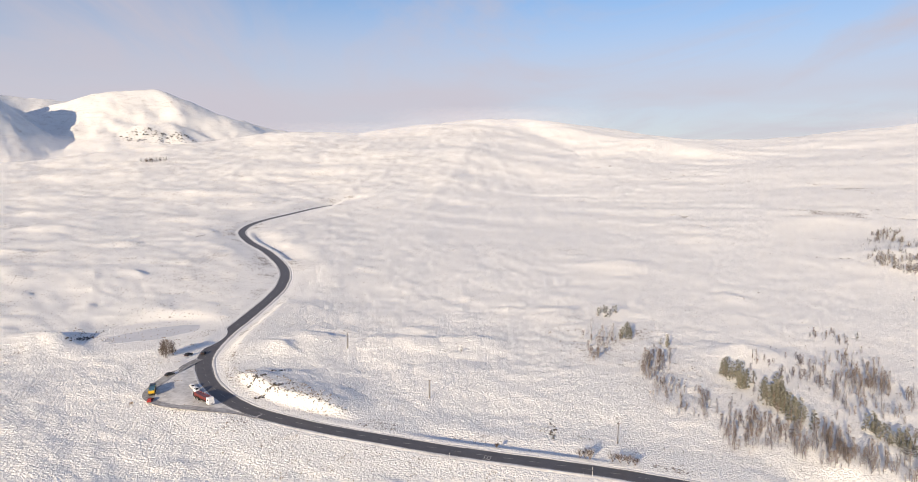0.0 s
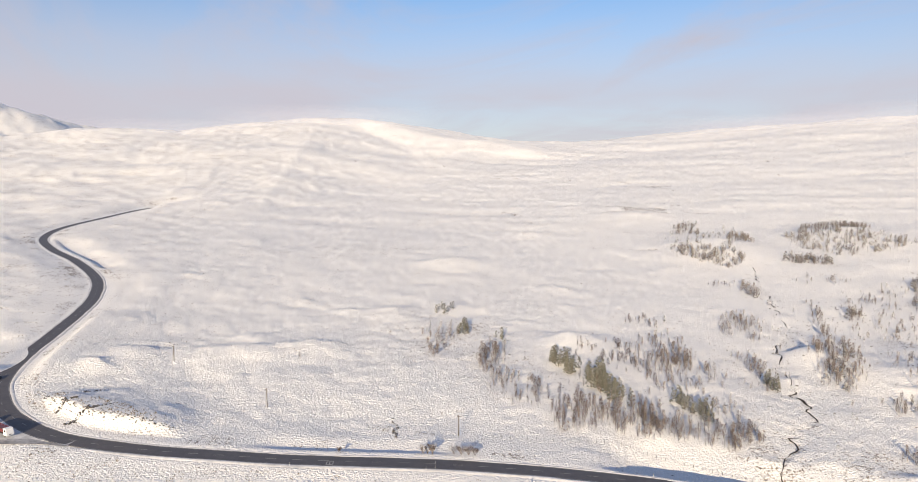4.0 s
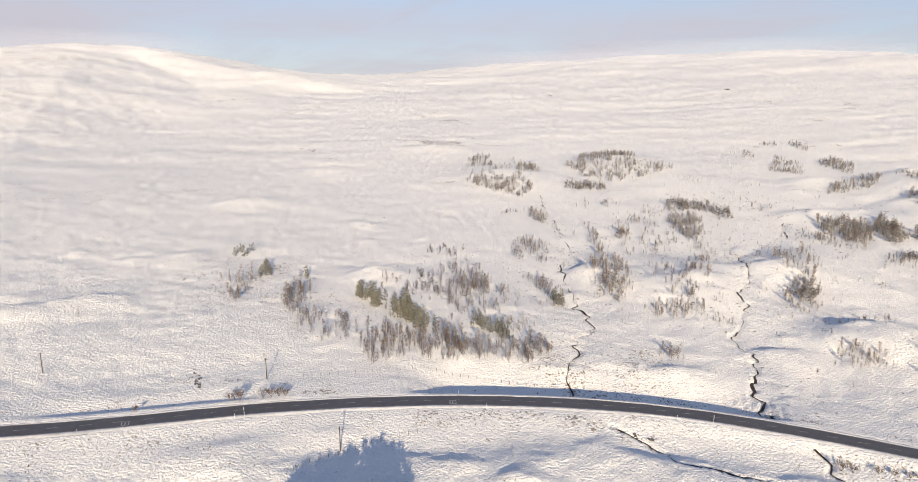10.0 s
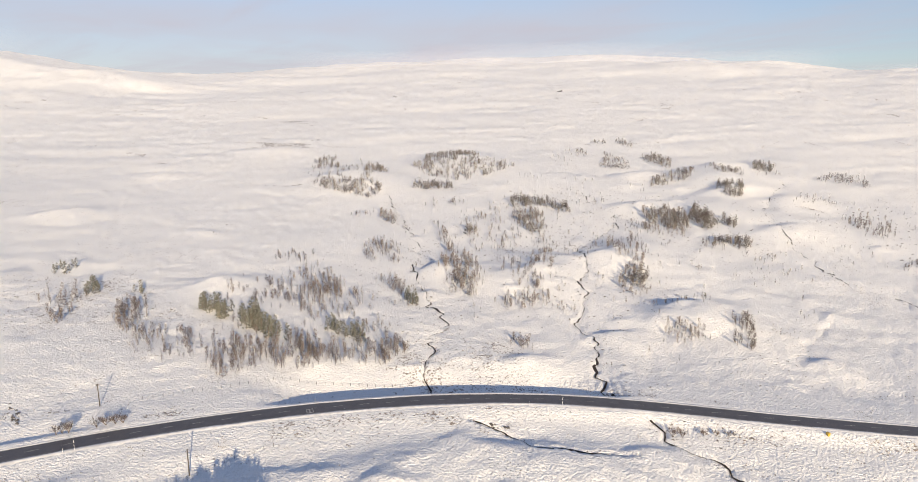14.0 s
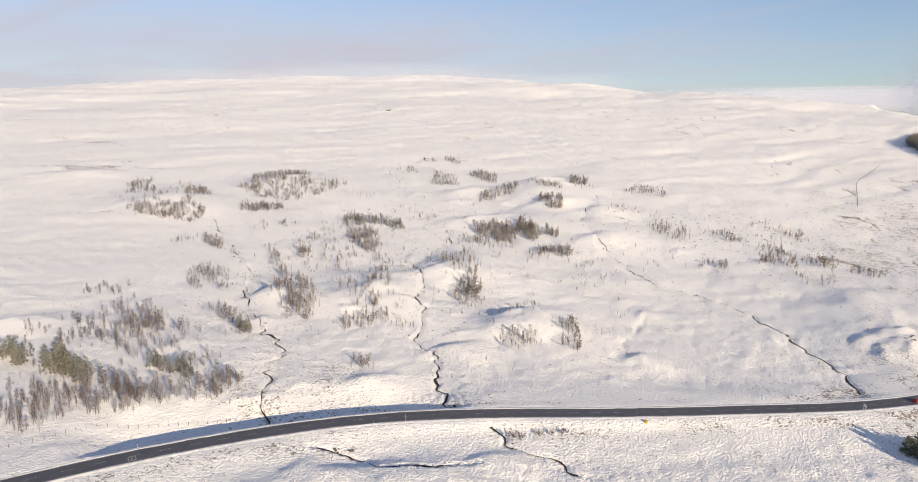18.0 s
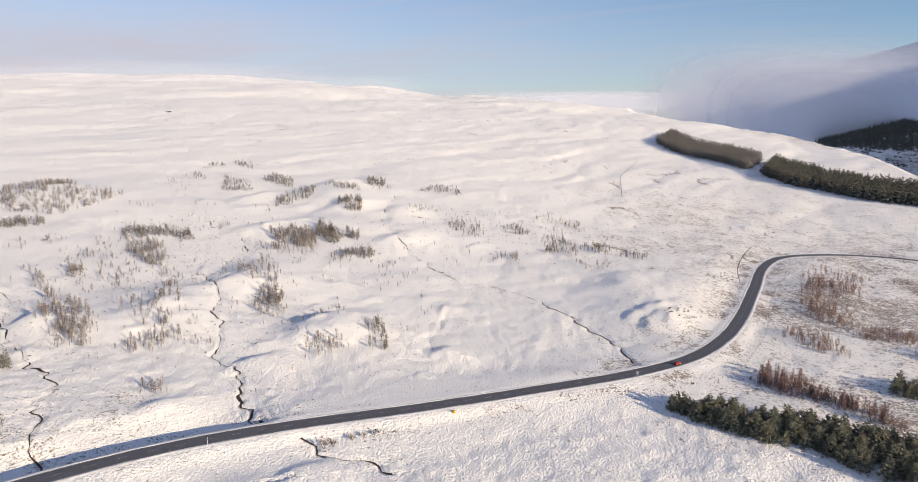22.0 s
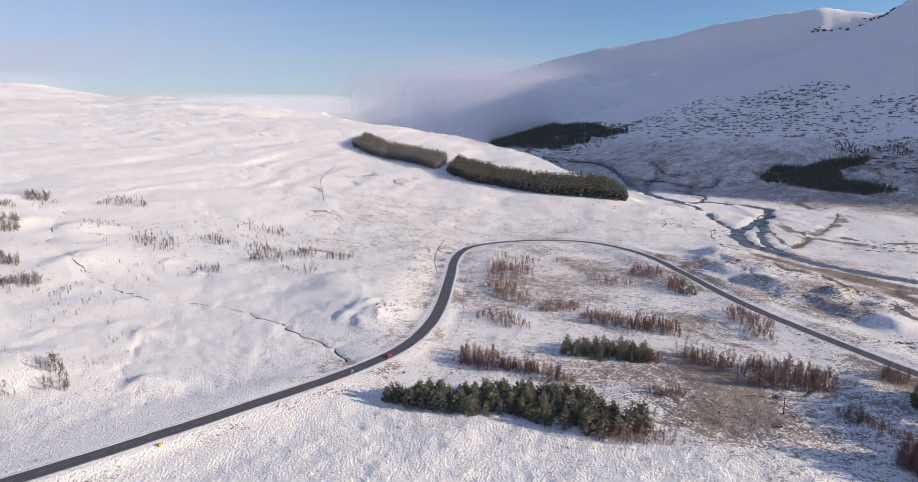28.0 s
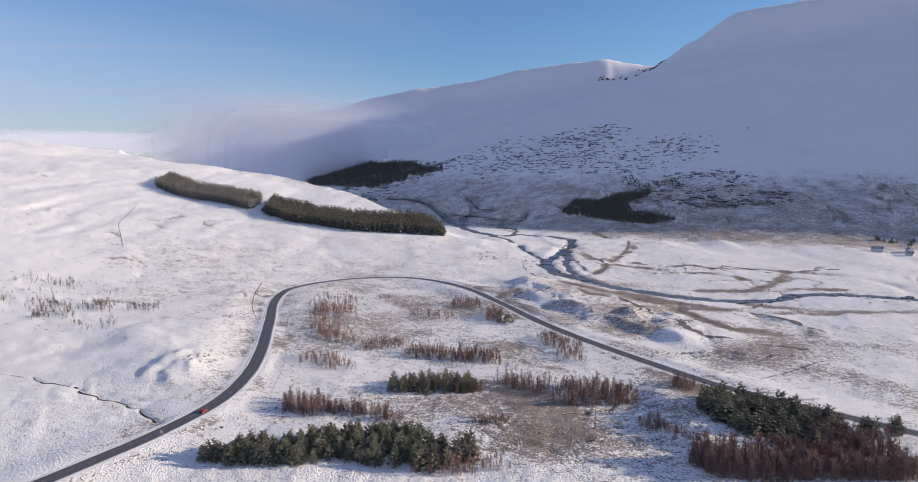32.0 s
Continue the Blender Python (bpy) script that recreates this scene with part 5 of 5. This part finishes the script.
def mist_bank(x, y, z, wide, high, turn, bulge, mat, name, label):
    """One bulging see-through sheet of low cloud or haze."""
    u, v = np.meshgrid(np.linspace(-1, 1, 60), np.linspace(-1, 1, 30))
    px = u.ravel() * wide
    pz = v.ravel() * high
    py = -bulge * (1 - u.ravel() ** 2) * (1 - .5 * v.ravel())
    d = np.clip(1 - u.ravel() ** 2, 0, 1) ** 1.3 * np.clip(1 - np.clip(v.ravel(), 0, 1) ** 2, 0, 1) * np.clip((v.ravel() + 1) * 1.6, 0, 1)
    i, j = np.meshgrid(np.arange(29), np.arange(59), indexing="ij")
    q = np.stack([i * 60 + j, i * 60 + j + 1, (i + 1) * 60 + j + 1, (i + 1) * 60 + j], -1).reshape(-1, 4)
    me = sheet(name, np.stack([px, py, pz], 1), q, mat)
    me.attributes.new("dense", "FLOAT", "POINT").data.foreach_set("value", np.clip(d * 1.3, 0, 1).astype(np.float32))
    ob = new(name, me)
    ob.matrix_world = pose(x, y, z, 0, 0, turn)
    ob.visible_shadow = False
    return tagged(ob, label, "mist", kind="stuff")


MIST = mist_material("mist", 0.92, (0.82, 0.84, 0.9))
HAZE_SHEET = mist_material("haze_sheet", 0.3, (0.62, 0.64, 0.72))
for az, dist, z, wide, high in ((101, 2600, 185, 500, 205), (104.5, 2500, 150, 460, 190), (99, 2800, 160, 400, 190), (108, 2350, 110, 360, 160), (104, 2280, 120, 330, 150), (85, 4300, 225, 900, 75), (89, 4200, 215, 800, 70)):
    x, y = polar(az, dist)
    mist_bank(x, y, z, wide, high, -az, 60, MIST, "mist_bank", "soft grey bank of low cloud filling the glen")
# see-through sheets put hilltop cloud, cloud shade and far haze into their grey
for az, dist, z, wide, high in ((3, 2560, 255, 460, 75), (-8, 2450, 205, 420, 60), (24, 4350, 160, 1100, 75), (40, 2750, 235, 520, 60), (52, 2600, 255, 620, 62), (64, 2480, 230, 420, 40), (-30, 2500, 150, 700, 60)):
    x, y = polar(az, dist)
    mist_bank(x, y, z, wide, high, -az, 60, HAZE_SHEET, "mist_bank", "thin pale sheet of cloud and haze along the snowy crest")


# ---- poles, posts, fences ----
WOOD = plain_material("weathered_timber", (0.05, 0.042, 0.036), (0.13, 0.11, 0.095), 6.0, 0.9, 0.4, 0.02)
STEEL = plain_material("galvanised_steel", (0.30, 0.31, 0.32), (0.48, 0.48, 0.48), 3.0, 0.5, 0.1, 0.01)
WHITE = plain_material("white_paint", (0.62, 0.62, 0.61), (0.82, 0.82, 0.81), 1.5, 0.5)
BLACK = plain_material("black_rubber", (0.012, 0.012, 0.012), (0.03, 0.03, 0.03), 4.0, 0.7)
GLASS = plain_material("dark_glass", (0.01, 0.012, 0.015), (0.02, 0.024, 0.03), 1.0, 0.08, spec=0.6)


def power_pole(x, y, h, turn):
    t = thing("power_pole", pose(x, y, ground_at(x, y), 0, 0, turn), "tall weathered wooden power pole standing in snow", "pole", "power poles across the moor")
    part("shaft", Shape().tube((0, 0, -.6), (0, 0, h), .2, .14, 8), WOOD, t)
    part("crossarm", Shape().box((0, .12, h - .4), (1.7, .1, .12), bevel=.02), WOOD, t)
    for o in (-.75, 0, .75):
        part("insulator", Shape().tube((o, .12, h - .34), (o, .12, h - .1), .06, .04, 6), WHITE, t)


for x, y, h in ((57.5, 231.7, 8.0), (-12.6, 272, 8.0), (-57.7, 334.7, 8.0), (63.3, 173.4, 8.0), (227, -182, 8.5)):
    power_pole(x, y, h, 35)


def snow_pole(s, off, h):
    x, y, z, a = on_road(s, off)
    t = thing("snow_pole", pose(x, y, z, 0, 0, math.degrees(a)), "white roadside snow pole with dark bands", "marker post", "snow poles along the road")
    part("shaft", Shape().tube((0, 0, -.3), (0, 0, h), .05, .045, 6), WHITE, t)
    part("band", Shape().tube((0, 0, h * .62), (0, 0, h * .74), .085, .085, 6), BLACK, t)
    part("cap", Shape().tube((0, 0, h), (0, 0, h + .06), .085, .05, 6), WHITE, t)


for x, y in ((44, 210), (177, 131), (-1, 221), (119, 180)):
    snow_pole(along(x, y), -4.6, 3.0 if x in (44, 177) else 1.2)
for s0 in range(150, 1700, 75):
    snow_pole(s0, 5.0 if s0 % 2 else -5.2, 1.3)


def road_sign(s, off):
    x, y, z, a = on_road(s, off)
    t = thing("road_sign", pose(x, y, z, 0, 0, math.degrees(a) + 90), "roadside sign on two grey steel posts seen edge-on", "road sign")
    for o in (-.5, .5):
        part("post", Shape().tube((o, 0, -.4), (o, 0, 3.0), .05, .05, 6), STEEL, t)
    part("panel", Shape().box((0, -.07, 2.3), (1.5, .04, 1.3), bevel=.01), WHITE, t)


road_sign(along(297, -8), -4.9)


def fence(xs, ys, gap, label):
    lx, ly = smooth_line(xs, ys, gap)
    zs = ground_height(lx, ly)
    t = thing("wire_fence", pose(float(lx[0]), float(ly[0]), float(zs[0])), label, "fence")
    post = Shape().box((0, 0, .5), (.11, .11, 1.35), bevel=.02).mesh("post", WOOD)
    for x, y, z in zip(lx, ly, zs):
        o = part("post", post, None, t)
        o.location = (x - lx[0], y - ly[0], z - zs[0])
    for h in (.45, .8, 1.08):
        w = Shape()
        for i in range(len(lx) - 1):
            w.tube((lx[i] - lx[0], ly[i] - ly[0], zs[i] - zs[0] + h), (lx[i + 1] - lx[0], ly[i + 1] - ly[0], zs[i + 1] - zs[0] + h), .012, .012, 3)
        part("wire", w, STEEL, t)


fence([70, 88, 101, 115, 126, 139, 151], [228, 222, 218, 216, 207, 197, 187], 3.2, "post and wire fence above the road in snow")
fence([45, 53, 64, 74, 90], [167, 171, 172, 174, 172], 3.0, "post and wire fence crossing shaded snow")
fence([560, 480, 394, 342, 325, 300], [-128, -100, -81, -63, -54, -40], 4.5, "post and wire fence running beside the bend")

# ---- road patches ----
for x, y, off in ((9, 218, 1.6), (108.6, 184.5, 1.6)):
    px, py, pz, a = on_road(along(x, y), -off)
    t = part("painted_box", Shape(), PAINT, road)
    bars = Shape()
    for c, s2 in (((0, 1.2, 0), (3.4, .22, .012)), ((0, -1.2, 0), (3.4, .22, .012)), ((-1.6, 0, 0), (.22, 2.2, .012)), ((1.6, 0, 0), (.22, 2.2, .012)), ((-.5, 0, 0), (.3, 1.5, .012)), ((.5, 0, 0), (.3, 1.5, .012))):
        bars.box(c, s2)
    t.data = bars.mesh("painted_box", PAINT)
    t.matrix_world = pose(px, py, pz + .04, 0, 0, math.degrees(a))

SLUSH = plain_material("grey_slush", (0.10, 0.096, 0.098), (0.55, 0.54, 0.54), 0.5, 0.7, 0.5, 0.1)
lay_x, lay_y = smooth_line([-124.5, -126.5, -129, -129.5, -126, -116, -101, -86, -76], [310, 298, 283, 270, 261, 255, 251.5, 249.5, 245.5], 2.0)
lay_z = ground_height(lay_x, lay_y)
lay_z = np.minimum(np.convolve(np.pad(lay_z, 4, mode="edge"), np.ones(9) / 9, "valid"), base_height(lay_x, lay_y) + .3)
tagged(new("layby", strip(lay_x, lay_y, -2.2, 2.2, 0.26, "layby", SLUSH, lay_z)), "parking loop of grey churned slush", "layby", kind="structure")

TRODDEN = plain_material("trodden_snow", (0.30, 0.295, 0.295), (0.78, 0.77, 0.76), 0.35, 0.75, 0.6, 0.15)
kerb = [int(np.argmin((RX - x) ** 2 + (RY - y) ** 2)) for x, y in zip(lay_x, lay_y)]
kx, ky = RX[kerb] + TY[kerb] * (ROAD_HALF + .2), RY[kerb] - TX[kerb] * (ROAD_HALF + .2)
cols = []
for k in np.linspace(0, 1, 9):
    px, py = lay_x * (1 - k) + kx * k, lay_y * (1 - k) + ky * k
    cols.append(np.stack([px, py, np.maximum(lay_z * (1 - k) + RZ[kerb] * k + .12, ground_height(px, py) + .1)], 1))
n_, i_ = len(lay_x), np.arange(len(lay_x) - 1)
apron = np.concatenate([np.stack([c * n_ + i_, c * n_ + i_ + 1, (c + 1) * n_ + i_ + 1, (c + 1) * n_ + i_], 1) for c in range(8)])
tagged(new("layby_apron", sheet("layby_apron", np.concatenate(cols), apron, TRODDEN)), "wheel-churned grey snow between layby and road", "layby", kind="structure")


# ---- vehicles ----
def paint(name, c):
    return plain_material(name, tuple(v * .85 for v in c), c, 1.2, 0.35, spec=0.5)


def wheel(t, x, y, r, w):
    tyre = part("wheel", Shape().tube((x, y - w / 2, r), (x, y + w / 2, r), r, r, 12), BLACK, t)
    part("rim", Shape().tube((x, y - w / 2 - .01, r), (x, y + w / 2 + .01, r), r * .58, r * .58, 10), STEEL, tyre)


def profile(points, half, inset=0.0):
    """A side outline of (x, z) drawn across the width, with its upper corners drawn in."""
    s = Shape()
    top = max(z for x, z in points)
    ring = [(x, -(half - inset * (z / top) ** 2), z) for x, z in points], [(x, half - inset * (z / top) ** 2, z) for x, z in points]
    n = len(points)
    return s.add(ring[0] + ring[1], [tuple(range(n)), tuple(range(n, 2 * n))[::-1]] + [(i, n + i, n + (i + 1) % n, (i + 1) % n) for i in range(n)])


def car(x, y, turn, colour, label, high=1.45, z=None):
    t = thing("car", pose(x, y, ground_at(x, y) + .22 if z is None else z, 0, 0, turn), label, "car")
    k = high / 1.45
    part("body", profile([(-2.1, .3), (-2.15, .75), (-2.0, .9 * k), (-1.2, .95 * k), (1.0, .95 * k), (1.95, .8), (2.15, .55), (2.1, .28)], .86, .05), colour, t)
    part("roof", profile([(-1.75, .93 * k), (-1.35, high - .04), (-.9, high), (.2, high), (.5, high - .04), (1.05, .93 * k)], .74, .14), colour, t)
    part("side_window", Shape().box((-.35, -.70, 1.16 * k), (1.9, .03, .30), bevel=.02), GLASS, t)
    part("side_window", Shape().box((-.35, .70, 1.16 * k), (1.9, .03, .30), bevel=.02), GLASS, t)
    part("windscreen", Shape().add([(1.03, -.62, .98 * k), (1.03, .62, .98 * k), (.56, .55, high - .06), (.56, -.55, high - .06)], [(0, 1, 2, 3)]), GLASS, t)
    for px in (-1.3, 1.35):
        for py in (-.78, .78):
            wheel(t, px, py, .32, .2)
    for py in (-.6, .6):
        part("headlight", Shape().box((2.1, py, .62), (.1, .3, .14), bevel=.02), WHITE, t)
        part("tail_light", Shape().box((-2.12, py, .72), (.08, .25, .14), bevel=.02), RED, t)


RED = paint("red_paint", (0.30, 0.03, 0.027))
DARK_RED = paint("dark_red_paint", (0.16, 0.03, 0.028))
CAR_WHITE = paint("car_white", (0.75, 0.76, 0.78))
CAR_BLACK = paint("car_black", (0.025, 0.026, 0.03))
TEAL = paint("teal_paint", (0.035, 0.15, 0.22))
YELLOW = paint("yellow_paint", (0.55, 0.35, 0.03))
NAVY = paint("navy_paint", (0.03, 0.05, 0.09))


def lorry(x, y, turn, length, cab, box, panel, label):
    z = ground_at(x, y) + .24
    t = thing("lorry", pose(x, y, z, 0, 0, turn), label, "lorry")
    h = length / 2
    part("chassis", Shape().box((0, 0, .85), (length, 1.0, .3), bevel=.05), BLACK, t)
    c = part("cab", profile([(h - 2.2, .6), (h - 2.2, 3.0), (h - .8, 3.15), (h - .2, 2.8), (h, 1.5), (h, .5)], 1.22, .06), cab, t)
    part("windscreen", Shape().add([(h - .04, -1.0, 1.75), (h - .04, 1.0, 1.75), (h - .22, .95, 2.75), (h - .22, -.95, 2.75)], [(0, 1, 2, 3)]), GLASS, c)
    for py in (-1.23, 1.23):
        part("door_window", Shape().box((h - 1.0, py, 2.2), (.9, .03, .7), bevel=.03), GLASS, c)
    deck = length - 2.6
    b = part("load_body", Shape().box((-1.2, 0, 1.2), (deck, 2.4, .4), bevel=.05), BLACK, t)
    part("load", Shape().box((-1.2, 0, 2.0), (deck - .5, 2.0, 1.3), bevel=.25), box, b)
    for i in range(6):
        for py in (-1.17, 1.17):
            part("stake", Shape().box((-h + .25 + i * (deck - .3) / 5, py, 2.15), (.16, .1, 1.7), bevel=.02), box if i % 2 else panel, b)
    for py in (-1.2, 1.2):
        part("side_rail", Shape().box((-1.2, py, 2.75), (deck, .08, .22), bevel=.02), box, b)
    part("tail_panel", Shape().box((-h + .06, 0, 1.75), (.06, 2.2, 1.2), bevel=.02), panel, b)
    for px in (h - 1.1, -h + 1.3, -h + 2.6, -h + 3.9):
        for py in (-1.05, 1.05):
            wheel(t, px, py, .5, .32)


lorry(-103.0, 258.6, -43, 13.5, CAR_WHITE, DARK_RED, CAR_BLACK, "long lorry with white cab and dark red staked load bed")
lorry(-127.2, 266.5, 110, 8.5, NAVY, TEAL, YELLOW, "blue recovery lorry with yellow panels parked in slush")
car(-109.6, 268.0, -50, CAR_WHITE, "white van parked behind the lorry in the layby", 2.1)
car(-113.2, 273.0, -55, CAR_WHITE, "white car parked at the end of the layby")
car(-124.6, 258.8, 100, RED, "small red car parked beside the blue lorry")
car(-128.5, 286.0, 60, CAR_BLACK, "dark car leaving the layby on the slip road")
car(-131.0, 313.0, 70, CAR_BLACK, "black car stopped beside the road in snow")
px, py, pz, pa = on_road(along(-124.5, 317), -1.8)
car(px, py, math.degrees(pa) + 180, CAR_BLACK, "dark car driving on the cleared road", z=pz + .04)
px, py, pz, pa = on_road(along(322, -26), -1.8)
car(px, py, math.degrees(pa), RED, "red car driving on the cleared road", z=pz + .04)


# posts and panel added where two small dark upright shapes stand, not identified
def dark_uprights(x, y):
    t = thing("dark_uprights", pose(x, y, ground_at(x, y), 0, 0, 40), "two small dark uprights with a panel between them in snow", "sign")
    for o in (-.55, .55):
        part("post", Shape().box((o, 0, .8), (.12, .12, 2.0), bevel=.02), WOOD, t)
    part("panel", Shape().box((0, -.09, 1.3), (1.3, .05, .7), bevel=.02), BARK, t)


dark_uprights(-130.5, 255.0)
t = thing("grit_bin", pose(234.3, 61, ground_at(234.3, 61), 0, 0, 55), "bright yellow grit bin beside the road", "grit bin")
part("bin", Shape().box((0, 0, .4), (1.2, .8, .95), taper=1.06, bevel=.06), YELLOW, t)
part("lid", Shape().box((0, 0, .95), (1.35, .92, .16), taper=.85, bevel=.06), YELLOW, t)


# ---- farm by the river ----
STONE = plain_material("whitewashed_wall", (0.55, 0.54, 0.52), (0.75, 0.74, 0.72), 1.0, 0.9, 0.3, 0.05)
SLATE = plain_material("snowy_slate", (0.10, 0.10, 0.115), (0.55, 0.55, 0.57), 0.8, 0.8, 0.3, 0.05)


def house(x, y, turn, long, deep, wall, name, label):
    t = thing(name, pose(x, y, ground_at(x, y) - .2, 0, 0, turn), label, "house")
    part("wall", Shape().box((0, 0, wall / 2), (long, deep, wall)), STONE, t)
    r = Shape()
    h, w = long / 2 + .3, deep / 2 + .35
    for sgn in (-1, 1):
        r.add([(-h, sgn * w, wall - .1), (h, sgn * w, wall - .1), (h, 0, wall + deep * .42), (-h, 0, wall + deep * .42), (-h, sgn * w, wall + .1), (h, sgn * w, wall + .1), (h, 0, wall + deep * .42 + .2), (-h, 0, wall + deep * .42 + .2)],
              [(0, 1, 2, 3), (4, 5, 6, 7), (0, 1, 5, 4), (1, 2, 6, 5), (3, 0, 4, 7)])
    roof = part("roof", r, SLATE, t)
    for sgn in (-1, 1):
        part("gable", Shape().add([(sgn * long / 2, -deep / 2, wall), (sgn * long / 2, deep / 2, wall), (sgn * long / 2, 0, wall + deep * .42)], [(0, 1, 2)]), STONE, t)
        part("chimney", Shape().box((sgn * (long / 2 - .6), 0, wall + deep * .42 + .5), (.8, .7, 1.4), bevel=.04), STONE, roof)
    for i in range(3):
        for sgn in (-1, 1):
            wd = part("window", Shape().box((-long * .32 + i * long * .32, sgn * deep / 2, wall * .55), (1.1, .12, 1.3)), WHITE, t)
            part("pane", Shape().box((-long * .32 + i * long * .32, sgn * (deep / 2 + .04), wall * .55), (.9, .08, 1.1)), GLASS, wd)


house(540, -905, 30, 14, 7, 4.6, "farmhouse", "white farmhouse with a snowy slate roof by the river")
house(515, -935, -55, 18, 8, 4.0, "barn", "long white farm building with a snowy roof")
house(498, -905, 20, 9, 6, 3.4, "cottage", "small white cottage with snow on its roof")


# ---- frozen pool, stone dykes and crags ----
ICE = plain_material("grey_ice", (0.55, 0.555, 0.58), (0.74, 0.735, 0.74), 0.12, 0.45, 0.1, 0.05)


def pool(x, y, long, wide, turn, name, label, mat=ICE):
    k = np.arange(48) * 2 * math.pi / 48
    r = 1 + .22 * value_noise(np.cos(k) * 1.6 + x, np.sin(k) * 1.6) + .08 * value_noise(np.cos(k) * 5, np.sin(k) * 5 + y)
    u, v = np.cos(k) * r * long, np.sin(k) * r * wide
    c, s = math.cos(radians(turn)), math.sin(radians(turn))
    px, py = x + u * c - v * s, y + u * s + v * c
    z = ground_at(x, y) + .05
    verts = [(x, y, z)] + [(a, b, z) for a, b in zip(px, py)] + [(a, b, z - .3) for a, b in zip(px, py)]
    faces = [(0, i + 1, (i + 1) % 48 + 1) for i in range(48)] + [(i + 1, i + 49, (i + 1) % 48 + 49, (i + 1) % 48 + 1) for i in range(48)]
    tagged(new(name, Shape().add(verts, faces).mesh(name, mat)), label, "pond", kind="structure")


pool(-163, 347, 24, 13, 50, "pond", "frozen grey pool beside the road")


def dyke(xs, ys, label):
    """A low tumbled stone wall, stones joined in one mesh."""
    lx, ly = smooth_line(xs, ys, 0.7)
    zs = ground_height(lx, ly)
    s = Shape()
    for x, y, z in zip(lx, ly, zs):
        s.clump((x + plant.gauss(0, .12), y + plant.gauss(0, .12), z + .12), plant.uniform(.2, .36), .8, plant)
    tagged(new("stone_dyke", s.mesh("stone_dyke", ROCK)), label, "wall", kind="stuff")


ROCK = plain_material("dark_rock", (0.045, 0.042, 0.04), (0.16, 0.15, 0.145), 0.5, 0.9, 0.5, 0.2)
dyke([661, 608, 560, 521], [-116, -100, -90, -86], "tumbled stone dyke beside the bend")
dyke([904, 827, 766, 712, 662, 623], [-770, -815, -843, -887, -920, -943], "dark field dyke across the river flats")
dyke([1152, 1070, 994, 918, 844], [-16, -3, 8, 6, 4], "old dyke climbing the snowy slope")
dyke([244, 247, 252], [-311, -345, -386], "dark field dyke below the road")


def rocks(x, y, across, along_, turn, n, size, label):
    at = spots(x, y, across, along_, turn, n)
    zs = ground_height(at[:, 0], at[:, 1])
    s = Shape()
    for (px, py), z in zip(at, zs):
        r = size * plant.uniform(.3, 1)
        s.clump((px, py, z + r * .1), r, plant.uniform(.4, .9), plant)
    tagged(new("rocks", s.mesh("rocks", ROCK)), label, "rocks", kind="stuff")


def bank_stones(start, end, near, far, n, size, label):
    """Broken stones and peat showing along the face of a cutting."""
    s = Shape()
    for i in range(n):
        x, y, z, a = on_road(plant.uniform(start, end), plant.uniform(near, far))
        r = size * plant.uniform(.3, 1)
        s.clump((x, y, ground_at(x, y) + r * .15), r, plant.uniform(.4, .8), plant)
    tagged(new("rocks", s.mesh("rocks", ROCK)), label, "rocks", kind="stuff")


for k in range(9):
    s0 = along(-112, 286) + k * 9.5
    bank_stones(s0, s0 + 8, 12.5 + .25 * k, 15 + .25 * k, 12, .55, "broken stones and peat showing in the snowy cutting")
rocks(-78, 268, 9, 1.6, -42, 70, .7, "dark stones showing in the snowy cutting")
rocks(-88, 277, 5, 1.8, -42, 45, .7, "dark stones showing in the snowy cutting")
rocks(-81, 296, 10, .8, -52, 30, .6, "dark stones along the lip of the cutting")
rocks(35, 243, 12, 1.5, 95, 30, .7, "stones along the lip of a snowy bank")
rocks(153, 139, 4, 2, 40, 18, .8, "dark boulders at the head of a gully")
rocks(-195, 339, 18, 3, 90, 50, .9, "dark stones on the bank of the frozen pool")
rocks(1230, 944, 10, 6, 50, 12, 4, "dark crag on the snowy hillside")
rocks(404, -36, 14, 8, 60, 50, .7, "stones on a snowy knoll beside the bend")
rocks(*polar(-24.5, 2820), 130, 60, -24, 110, 5, "dark crags below the summit of the white hill")
rocks(*polar(-22.8, 2850), 90, 50, -22, 70, 5, "dark crags below the summit of the white hill")
rocks(*polar(5.5, 2780), 180, 60, 5, 30, 5, "scattered dark crags on the smooth white hill")
rocks(*polar(131.5, 2820), 150, 50, 131, 60, 9, "dark crags under the crest of the shaded mountain")
